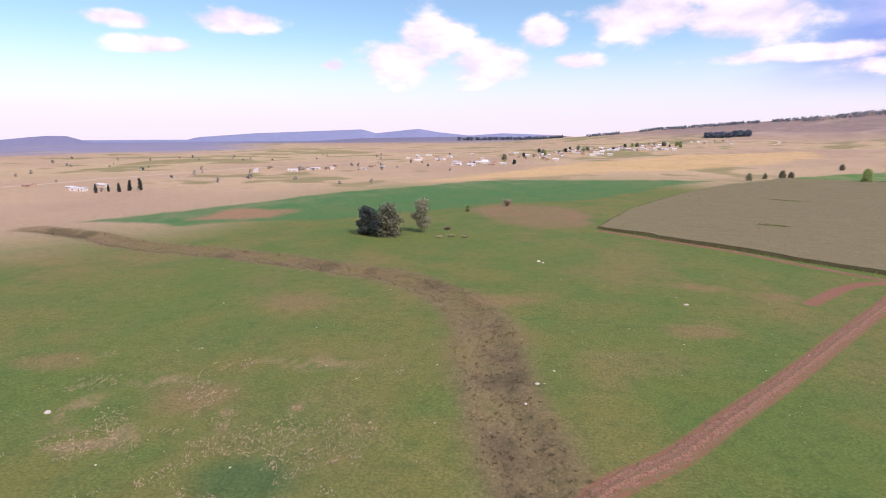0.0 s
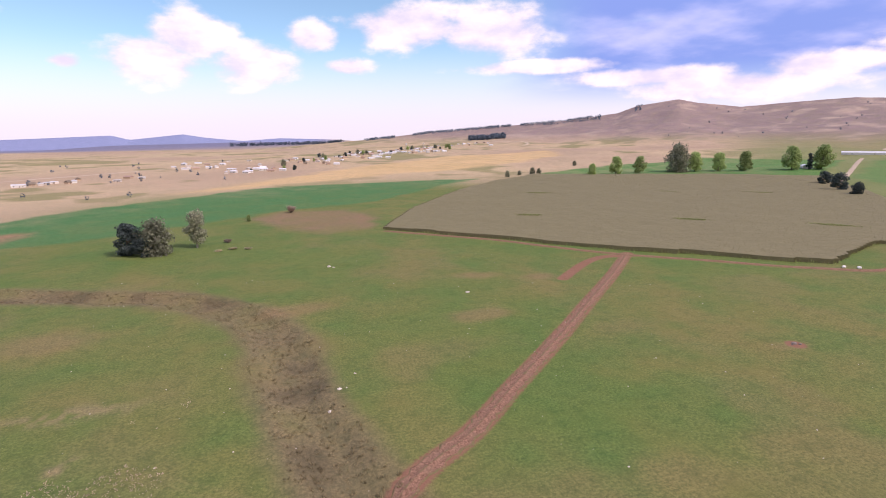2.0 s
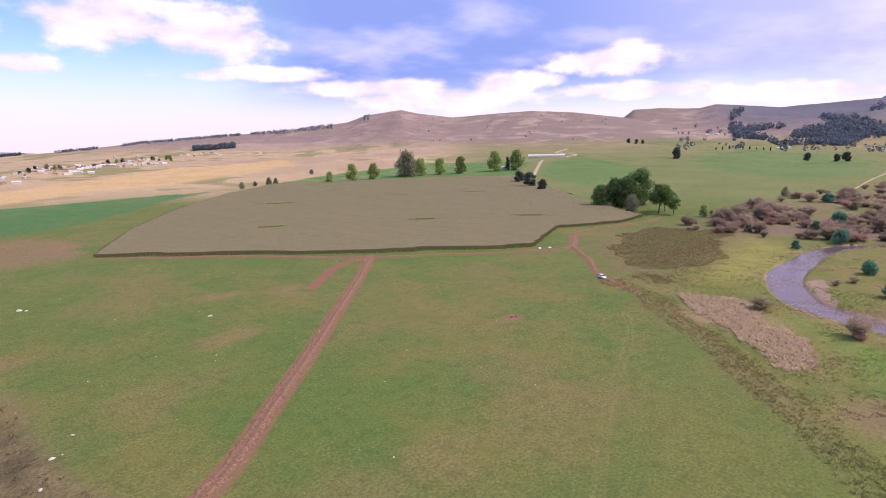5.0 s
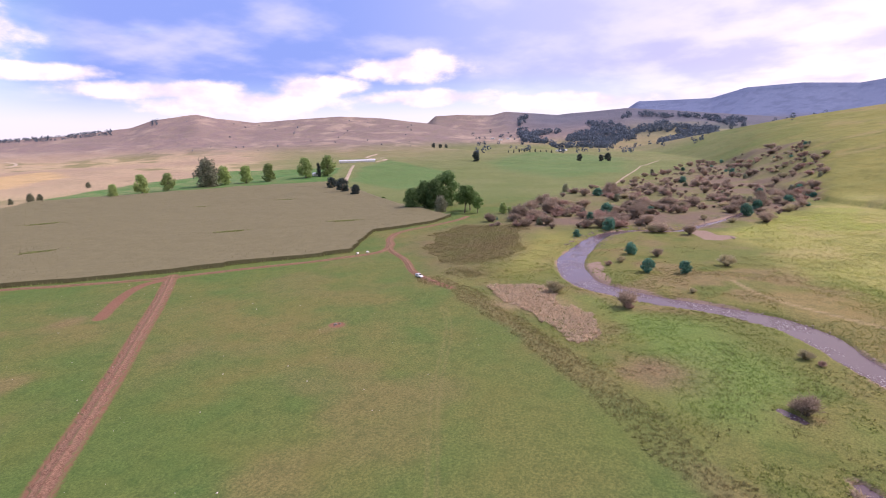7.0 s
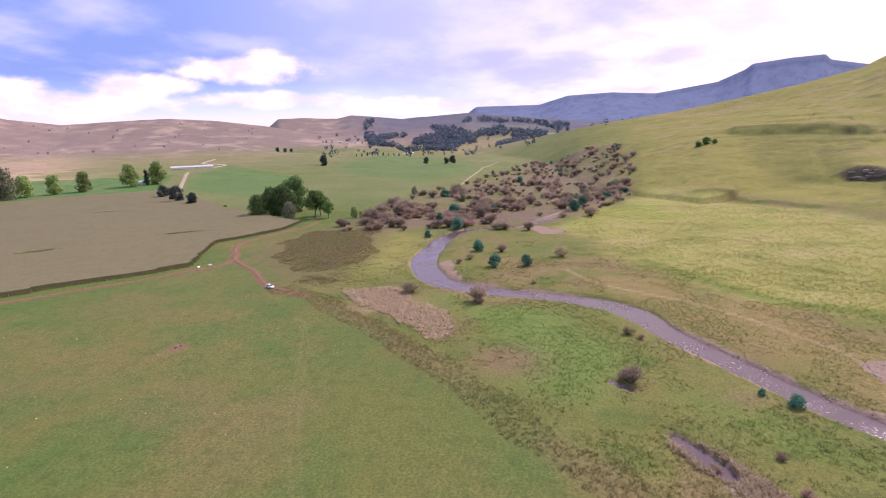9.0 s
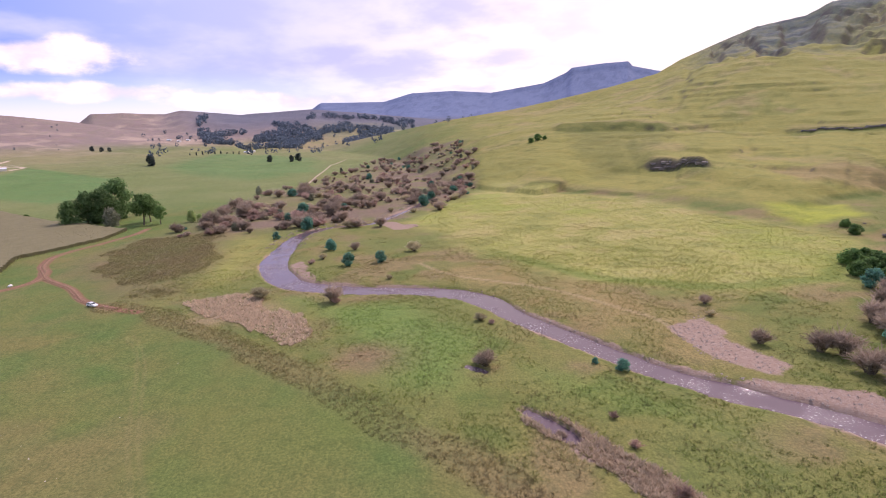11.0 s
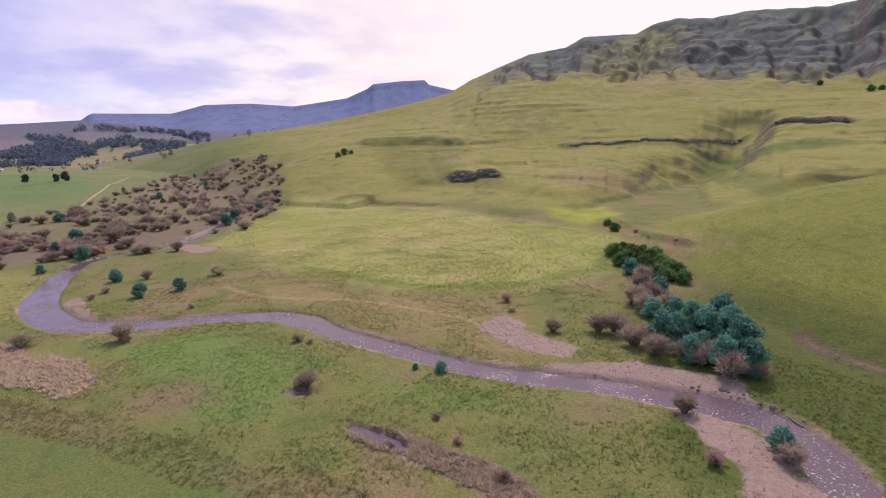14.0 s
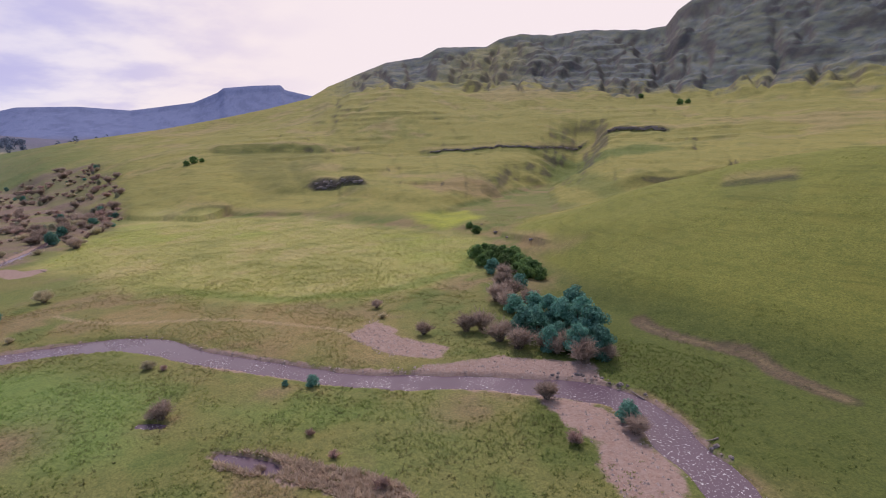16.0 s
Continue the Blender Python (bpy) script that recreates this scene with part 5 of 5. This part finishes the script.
# sacks by the field road
SACK = plain("white_sack", (0.74, 0.72, 0.70), vary=0.15)
for x, y, turn, long in ((238.5, 175.5, 20, 2.6), (243.0, 172.0, -30, 2.0)):
    bm = bmesh.new()
    bmesh.ops.create_icosphere(bm, subdivisions=3, radius=1.0)
    for v in bm.verts:
        v.co *= 1 + 0.12 * noise.noise(v.co * 2.3 + Vector((x, y, 0)))
        v.co.z = max(v.co.z, -0.55)
    me = bpy.data.meshes.new("sack_heap")
    bm.to_mesh(me)
    bm.free()
    me.materials.append(SACK)
    ob = new("sack_heap", me)
    ob.matrix_basis = pose(x, y, z_at(x, y) + 0.36, 0, 0, turn) @ Matrix.Diagonal((long * 0.5, 0.75, 0.65, 1))
    tagged(ob, "heap of white sacks beside the red road", "sacks", "sacks by the road")

# houses
WALLS = [plain("pale_plaster", (0.62, 0.56, 0.50), vary=0.25), plain("ochre_plaster", (0.48, 0.36, 0.26), vary=0.25), plain("white_plaster", (0.70, 0.67, 0.63), vary=0.12)]
ROOFS = [plain("tin_roof", (0.66, 0.66, 0.70), rough=0.5, vary=0.25), plain("rusty_roof", (0.40, 0.28, 0.23), rough=0.7, vary=0.3), plain("thatch_roof", (0.22, 0.18, 0.14), vary=0.3)]
DOOR = plain("painted_door", (0.10, 0.08, 0.07), vary=0.2)


def make_house(long, deep, high, pitch, wall, roof, label, name="house"):
    top = new(name)
    tagged(top, label, "house")
    part("wall", box(long, deep, high + 0.6, 0, 0, high / 2 - 0.3), wall, top)
    e = 0.4
    bm = loft([[(x, -deep / 2 - e, high - 0.05), (x, 0, high + pitch), (x, deep / 2 + e, high - 0.05), (x, deep / 2 + e, high - 0.2), (x, -deep / 2 - e, high - 0.2)] for x in (-long / 2 - e, long / 2 + e)])
    part("roof", bm, roof, top)
    part("door", box(1.0, 0.08, 2.0, long * 0.1, -deep / 2 - 0.03, 1.0), DOOR, top)
    for x in (-long * 0.3, long * 0.32):
        part("window", box(1.2, 0.08, 1.0, x, -deep / 2 - 0.03, 1.5), GLASS, top)
    return top


HOUSES = [make_house(11, 7, 2.8, 1.6, WALLS[2], ROOFS[0], "small white village house with grey tin roof"),
          make_house(9, 6, 2.7, 0.7, WALLS[0], ROOFS[0], "low pale village house with flat tin roof"),
          make_house(12, 7, 2.8, 1.8, WALLS[1], ROOFS[1], "ochre village house with rusty red roof"),
          make_house(7, 6, 2.5, 2.4, WALLS[1], ROOFS[2], "small village house with dark thatched roof"),
          make_house(15, 7, 3.0, 1.2, WALLS[2], ROOFS[0], "long white village building with tin roof")]
used = set()


def put_house(k, x, y, z, turn, group, scale=1.0):
    m = pose(x, y, z, 0, 0, turn) @ Matrix.Scale(scale, 4)
    ob = HOUSES[k]
    if k in used:
        keep = ob.matrix_basis.copy()
        ob.matrix_basis = Matrix()
        made = copy_thing(ob, m)
        ob.matrix_basis = keep
        ob = made
    else:
        used.add(k)
        ob.matrix_basis = m
    tagged(ob, group=group)


rng = random.Random(5)
rows = []
for az0, az1, r0, r1, n in ((6, 0, 960, 1080, 14), (0, -6, 1080, 1350, 22), (-6, -11, 1250, 1620, 46), (-11, -16.5, 1450, 1850, 44), (-16.5, -21.5, 1750, 1950, 12),
                            (26, 12, 880, 960, 14), (12, 2, 1150, 1400, 14), (46, 38, 620, 760, 5)):
    for _ in range(n):
        rows.append((*spot(rng.uniform(az0, az1), r=rng.uniform(r0, r1)), rng.choice((0, 0, 1, 1, 2, 3, 4)), rng.uniform(-30, 30) + rng.choice((0, 90, 180))))
zs = land(np.array([q[0] for q in rows]), np.array([q[1] for q in rows]))
for (x, y, k, turn), z in zip(rows, zs):
    put_house(k, x, y, float(z), turn, "village houses")
for az, r, k in ((-75.4, 1750, 4), (-75.7, 1770, 0), (-75.1, 1740, 0), (-68.4, 2350, 4), (-69.2, 2330, 0), (-70, 2360, 0), (-79.5, 2200, 0), (-49.9, 960, 4)):
    x, y = spot(az, r=r)
    put_house(k, x, y, z_at(x, y), -az, "valley farmhouses", 1.3)

# long farm shed
shed = make_house(82, 12, 3.6, 2.4, WALLS[2], ROOFS[0], "long white farm shed with pale tin roof", "farm_shed")
x, y = spot(-54.2, r=1270)
shed.matrix_basis = pose(x, y, z_at(x, y), 0, 0, -55)
# water towers in the village
for az, r in ((-12.4, 1650), (-14.2, 1700)):
    x, y = spot(az, r=r)
    top = new("water_tower")
    tagged(top, "white water tank on a tall stand", "tower", "village water towers")
    for sx, sy in ((-1.5, -1.5), (1.5, -1.5), (1.5, 1.5), (-1.5, 1.5)):
        v, f = [], []
        tube(v, f, (sx * 1.3, sy * 1.3, -0.3), (sx, sy, 15), 0.25, 0.25)
        mesh_object("leg", v, f, METAL, top)
    bm = bmesh.new()
    bmesh.ops.create_cone(bm, cap_ends=True, segments=16, radius1=2.6, radius2=2.6, depth=4, matrix=pose(0, 0, 17))
    part("tank", bm, WALLS[2], top)
    top.matrix_basis = pose(x, y, z_at(x, y))

# village trees
for _ in range(34):
    az = rng.uniform(-17, 4)
    r = {0: 1040, 1: 1280, 2: 1480, 3: 1650}[min(3, int((4 - az) / 5))] + rng.uniform(-90, 120)
    place(rng.choice(("dark", "row", "gum_wide")), *spot(az, r=r), rng.uniform(0.4, 0.8), group="village trees")


# ---- far woods: uncounted crowns in one mesh each ----
def make_wood(name, label, spots, size, material, seed):
    rng = random.Random(seed)
    zs = land(np.array([p[0] for p in spots]), np.array([p[1] for p in spots]))
    verts, faces = [], []
    for (x, y), z in zip(spots, zs):
        s = size * rng.uniform(0.6, 1.25)
        for _ in range(26):
            d = Vector((rng.gauss(0, 1), rng.gauss(0, 1), rng.gauss(0, 1))).normalized()
            p = Vector((x, y, z + s * 0.75)) + Vector((d.x * s * 0.6, d.y * s * 0.6, d.z * s * 0.75))
            leaf(verts, faces, rng, p, d, s * 0.30)
    ob = mesh_object(name, verts, faces, material)
    return tagged(ob, label, "forest", kind="stuff")


def strip(az0, az1, r0, r1, n, seed, keep=None):
    rng = random.Random(seed)
    made = []
    while len(made) < n:
        az, r = rng.uniform(az0, az1), rng.uniform(r0, r1)
        if keep is None or keep(az, r):
            made.append(spot(az, r=r))
    return made


# leaf colour shifted to blue, haze over distant trees put into the material
LEAF_FAR_HAZE = plain("far_hazy_leaves", (0.125, 0.160, 0.205), vary=0.4, bump=0, scale=0.05, leafy=0.3)
make_wood("valley_wood", "dark wood across the valley floor", strip(-92, -71, 2100, 3300, 1500, 1, lambda a, r: noise.noise(Vector((a * 0.28, r * 0.0035, 0.3))) > 0.0), 13, LEAF_FAR_HAZE, 1)
make_wood("valley_wood", "scattered dark trees before the far hills", strip(-100, -66, 1500, 2700, 170, 7), 9, LEAF_FAR_HAZE, 7)
make_wood("ridge_wood", "dark pine plantation on the long ridge", strip(-36, -8, 2590, 2720, 800, 2, lambda a, r: noise.noise(Vector((a * 0.22, 4.0, 0))) > -0.1), 5, LEAF_FAR_HAZE, 2)
make_wood("plain_wood", "dark wood on the far plain", strip(5, -6, 3300, 3450, 260, 3), 9, LEAF_FAR_HAZE, 3)
make_wood("plantation", "small dark plantation above the village", strip(-22.7, -19.0, 2120, 2220, 260, 4), 9, LEAF_FAR_HAZE, 4)
make_wood("hill_scrub", "scattered scrub on the purple hills", strip(-60, -38, 1900, 2650, 40, 5), 4, LEAF_FAR_HAZE, 5)
make_wood("plain_scrub", "scattered scrub on the dry plain", strip(46, 5, 640, 1500, 60, 6), 3.5, LEAF_FAR_HAZE, 6)

# ---- rough grass, stones ----
GRASS_DRY = plain("dry_tussock", (0.33, 0.26, 0.15), vary=0.4, bump=0, leafy=0.5, cover_tint=True)
GRASS_GREEN = plain("green_tussock", (0.20, 0.25, 0.07), vary=0.4, bump=0, leafy=0.5, cover_tint=True)
REED = plain("reed", (0.58, 0.465, 0.340), vary=0.3, bump=0, leafy=0.5)
STONE = plain("river_stone", (0.34, 0.27, 0.23), vary=0.4)
ROCK = plain("dark_rock", (0.20, 0.165, 0.145), vary=0.5, scale=0.5)
FIELD_STONE = plain("pale_stone", (0.55, 0.50, 0.44), vary=0.2)


def tussocks(name, label, spots, low, high, material, seed, blades=7, spread=0.45):
    rs = np.random.RandomState(seed)
    p = np.array(spots)
    z = land(p[:, 0], p[:, 1])
    tint = np.clip(cover(p[:, 0], p[:, 1], z) * 1.8, 0, 0.85)
    verts, faces = [], []
    for (x, y), g in zip(spots, z):
        h = low + (high - low) * rs.rand()
        for _ in range(blades):
            a = rs.rand() * 6.28
            ox, oy = (rs.rand(2) - 0.5) * spread * 1.6
            w = 0.07 + 0.12 * h
            k = len(verts)
            verts += [(x + ox - w * math.sin(a), y + oy + w * math.cos(a), g - 0.03), (x + ox + w * math.sin(a), y + oy - w * math.cos(a), g - 0.03),
                      (x + ox + (0.5 + spread * rs.rand()) * h * math.cos(a) * 1.3, y + oy + (0.5 + spread * rs.rand()) * h * math.sin(a) * 1.3, g + h * (0.4 + 0.5 * rs.rand()))]
            faces.append((k, k + 1, k + 2))
    ob = mesh_object(name, verts, faces, material)
    rgba = np.ones((len(spots), 3 * blades, 4), np.float32)
    rgba[:, :, :3] = tint[:, None, :]
    ob.data.attributes.new("cover", "FLOAT_COLOR", "POINT").data.foreach_set("color", rgba.ravel())
    return tagged(ob, label, "grass", kind="stuff")


def scatter(n, x0, x1, y0, y1, test, seed):
    rs = np.random.RandomState(seed)
    x, y = rs.uniform(x0, x1, n), rs.uniform(y0, y1, n)
    ok = test(x, y)
    return list(zip(x[ok].tolist(), y[ok].tolist()))


def on_flat(x, y):
    return (to_edge(x, y) > 1) & (to_stream(x, y, RIVER) > 2.2) & (np.minimum.reduce([to_area(x, y, q) for q in (SAND, GRAVEL, GRAVEL_LOW)]) > 1)


tussocks("gully_grass", "dry brown tussocks along the gully", scatter(26000, -300, 40, 55, 310, lambda x, y: to_line(x, y, GULLY) + 4.5 * grain(x, y, 14, 4, 12) < 9, 1), 0.25, 0.65, GRASS_DRY, 1)
tussocks("bank_grass", "rough green tussocks on the river flat", scatter(52000, 40, 260, -140, 120, lambda x, y: on_flat(x, y) & (grain(x, y, 16, 3, 31) > -0.05), 2), 0.2, 0.55, GRASS_GREEN, 2, 5)
tussocks("bank_dry_grass", "dry tussocks and weeds on the river flat", scatter(30000, 40, 330, -140, 130, lambda x, y: on_flat(x, y) & (grain(x, y, 14, 3, 32) > 0.12), 3), 0.25, 0.6, GRASS_DRY, 3, 5)
tussocks("edge_grass", "dry grass strip along the pasture edge", scatter(30000, 60, 215, -35, 120, lambda x, y: to_line(x, y, EDGE) + 2.5 * grain(x, y, 14, 4, 12) < 5, 4), 0.25, 0.6, GRASS_DRY, 4)
tussocks("reed_bed", "pale straw reed bed by the river", scatter(9000, 150, 212, 20, 90, lambda x, y: to_area(x, y, REEDS) + 4 * grain(x, y, 12, 3, 33) * 2.2 < 0, 5), 0.7, 1.3, REED, 5, 6, 0.3)
tussocks("pond_reeds", "flattened straw reeds round the pond", scatter(9000, 60, 112, -50, -18, lambda x, y: (to_line(x, y, [(101, -27), (92, -33), (80, -40), (68, -44)]) + 2 * grain(x, y, 6, 2, 3) < 3.2) & (to_stream(x, y, POND) > 0.9), 6), 0.5, 1.1, REED, 6, 5)
tussocks("hay_grass", "tall yellow grass of the hayfield", scatter(16000, 165, 480, -240, 0, lambda x, y: to_area(x, y, HAYFIELD) < -3, 7), 0.4, 0.9, plain("hay_blades", (0.42, 0.40, 0.13), vary=0.35, bump=0, leafy=0.5, cover_tint=True), 7, 4, 0.8)
tussocks("marsh_grass", "dark rushes of the marsh by the road", scatter(22000, 205, 370, 80, 180, lambda x, y: to_area(x, y, MARSH) + 22 * grain(x, y, 26, 4, 14) < -6, 8), 0.4, 0.9, plain("rush_blades", (0.25, 0.225, 0.10), vary=0.35, bump=0, leafy=0.5, cover_tint=True), 8, 4, 0.7)


def pebbles(name, label, spots, small, large, material, seed):
    rng = random.Random(seed)
    p = np.array(spots)
    z = land(p[:, 0], p[:, 1])
    verts, faces = [], []
    for (x, y), g in zip(spots, z):
        s = small + (large - small) * rng.random() ** 3
        k = len(verts)
        for dx, dy, dz in ((1, 0, 0), (0.2, 0.9, 0.1), (-0.9, 0.3, 0), (-0.2, -0.9, 0.1), (0.1, 0.0, 0.75)):
            verts.append((x + s * (dx + rng.uniform(-0.3, 0.3)), y + s * (dy + rng.uniform(-0.3, 0.3)), g - 0.02 + s * dz))
        faces += [(k, k + 1, k + 4), (k + 1, k + 2, k + 4), (k + 2, k + 3, k + 4), (k + 3, k, k + 4)]
    return tagged(mesh_object(name, verts, faces, material), label, "stones", kind="stuff")


def on_gravel(x, y):
    return (np.minimum.reduce([to_area(x, y, q) for q in (GRAVEL, GRAVEL_LOW, SAND)]) < 0.5) | (np.abs(to_stream(x, y, RIVER) - 0.6) < 1.0) & (x < 250)


pebbles("gravel_bank", "pinkish river gravel and cobbles on the bank", scatter(60000, 25, 260, -125, 75, on_gravel, 9), 0.08, 0.45, STONE, 9)
pebbles("river_rocks", "stones strewn in the upper river bed", scatter(9000, 300, 560, -40, 80, lambda x, y: to_stream(x, y, RIVER) < 6, 10), 0.2, 1.0, STONE, 10)
pebbles("pasture_stones", "scattered pale stones in the pasture", scatter(420, -160, 160, 60, 260, lambda x, y: to_edge(x, y) < -3, 11), 0.08, 0.3, FIELD_STONE, 11)


def make_rock(name, x, y, s, label, material, flat=0.6, seed=0, group=""):
    bm = bmesh.new()
    bmesh.ops.create_icosphere(bm, subdivisions=3, radius=1.0)
    for v in bm.verts:
        q = v.co * 1.7 + Vector((seed * 3.1, x * 0.1, y * 0.1))
        v.co *= 1 + 0.35 * noise.noise(q) + 0.12 * noise.noise(q * 3)
    me = bpy.data.meshes.new(name)
    bm.to_mesh(me)
    bm.free()
    me.materials.append(material)
    ob = new(name, me)
    ob.matrix_basis = pose(x, y, z_at(x, y), 0, 0, seed * 50) @ Matrix.Diagonal((s, s * 0.7, s * flat, 1))
    return tagged(ob, label, "rock", group)


for k, (az, el, s) in enumerate(((-18.8, -16.5, 0.8), (-3.8, -13.4, 1.1), (-4.3, -13.5, 0.7), (45.4, -23.5, 0.9), (-4.2, -26.0, 0.6), (-3.0, -27.9, 0.5), (-6.0, -24.5, 0.4))):
    make_rock("field_rock", *spot(az, el), s, "pale boulder lying in the green pasture", FIELD_STONE, 0.55, k, "pasture boulders")


# broken rock and driftwood along the cut bank
rng = random.Random(31)
bank = [q for q in RIVER if 34 < q[0] < 84 and q[1] < -90]
for k in range(46):
    a = rng.choice(bank)
    off = a[2] + rng.uniform(0.2, 3.6)
    w = math.atan2(a[1], a[0])
    x, y = a[0] + off * math.cos(w) + rng.uniform(-1.5, 1.5), a[1] + off * math.sin(w) + rng.uniform(-1.5, 1.5)
    make_rock("bank_rock", x, y, rng.uniform(0.25, 0.75), "dark angular rock on the cut river bank", ROCK, 0.7, k, "cut bank rocks")
WOOD = plain("driftwood", (0.30, 0.25, 0.21), vary=0.4)
for k, (x, y, turn, long) in enumerate(((46, -101, 30, 4.5), (43, -102, 75, 3.5), (64, -110, -15, 4.0), (349, -10, 20, 6.0))):
    v, f = [], []
    tube(v, f, (-long / 2, 0, 0.15), (0, 0.1, 0.3), 0.22, 0.16)
    tube(v, f, (0, 0.1, 0.3), (long / 2, -0.1, 0.5), 0.16, 0.06)
    tube(v, f, (0, 0.1, 0.3), (long * 0.3, long * 0.2, 0.9), 0.1, 0.03)
    ob = mesh_object("driftwood_log", v, f, WOOD)
    ob.matrix_basis = pose(x, y, z_at(x, y), 0, 0, turn)
    tagged(ob, "bleached driftwood log on the river bank", "log", "driftwood logs")
tussocks("pasture_weeds", "pale dry weeds in the pasture", scatter(9000, -110, -25, 70, 135, lambda x, y: (grain(x, y, 14, 3, 41) + 0.5 * grain(x, y, 3, 2, 42) > 0.34), 12), 0.15, 0.4, REED, 12, 3, 0.6)
tussocks("pasture_grass", "short tufts of pasture grass", scatter(26000, -60, 220, 40, 260, lambda x, y: (to_edge(x, y) < -3) & (to_line(x, y, TRACK) > 3.4) & (to_area(x, y, MAIZE) > 4) & (grain(x, y, 9, 3, 43) > 0.05), 13), 0.08, 0.24, GRASS_GREEN, 13, 3, 0.6)
tussocks("slope_grass", "coarse grass on the near spur and far bank", scatter(26000, 20, 330, -330, -20, lambda x, y: (to_stream(x, y, RIVER) > 3) & (to_area(x, y, SAND) > 1) & (to_area(x, y, GRAVEL) > 1) & (grain(x, y, 12, 3, 44) > 0.08), 14), 0.2, 0.55, GRASS_GREEN, 14, 4, 0.6)
for k, (x, y, s) in enumerate(((138, 112.5, 0.7), (139.2, 111.6, 0.5), (136.8, 112.0, 0.4))):
    make_rock("mound_rock", x, y, s, "dark rock on a bare earth mound", ROCK, 0.8, 60 + k, "earth mound rocks")


def ledge_block(seed):
    """An angular block with a flat top and broken, undercut sides."""
    rs = random.Random(seed)
    bm = bmesh.new()
    bmesh.ops.create_cube(bm, size=2.0)
    bmesh.ops.subdivide_edges(bm, edges=list(bm.edges), cuts=2, use_grid_fill=True)
    for v in bm.verts:
        q = v.co * 1.3 + Vector((seed * 2.7, 0, 0))
        v.co += Vector((noise.noise(q), noise.noise(q + Vector((9, 0, 0))), 0.35 * noise.noise(q + Vector((0, 9, 0))))) * 0.55
        v.co.x *= 0.85 + 0.1 * v.co.z + rs.uniform(-0.06, 0.06)
    me = bpy.data.meshes.new("ledge_rock")
    bm.to_mesh(me)
    bm.free()
    me.materials.append(LEDGE_STONE)
    return me


LEDGE_STONE = plain("ledge_stone", (0.230, 0.195, 0.180), vary=0.5, scale=0.6, bump=0.6)
BLOCKS = [ledge_block(k) for k in range(6)]
rng = random.Random(41)
for tab, a0, a1, n, size in ((LEDGES[0][0], -120.6, -115.8, 26, 1.5), (LEDGES[2][0], -143.5, -128.0, 62, 1.5), (LEDGES[3][0], -151.3, -146.0, 24, 2.6), (LEDGES[6][0], -138.5, -132.0, 4, 0.7)):
    for k in range(n):
        a = a0 + (a1 - a0) * (k + rng.random()) / n
        r0 = float(read(a, tab))
        ways = np.linspace(r0 - 30, r0 + 30, 61)
        px, py = -math.sin(radians(a)) * ways, math.cos(radians(a)) * ways
        zs = land(px, py)
        i = int(np.argmax(np.gradient(zs)))
        ob = new("ledge_rock", BLOCKS[rng.randrange(6)])
        sz = size * rng.uniform(0.6, 1.25)
        ob.matrix_basis = pose(px[i], py[i], float(zs[i]) + 0.15 * sz, rng.uniform(-6, 6), rng.uniform(-6, 6), a + rng.uniform(-14, 14)) @ Matrix.Diagonal((sz * rng.uniform(1.1, 2.2), sz * 0.8, sz * 0.62, 1))
        tagged(ob, "dark weathered block of a broken rock ledge", "rock", "ledge rocks")
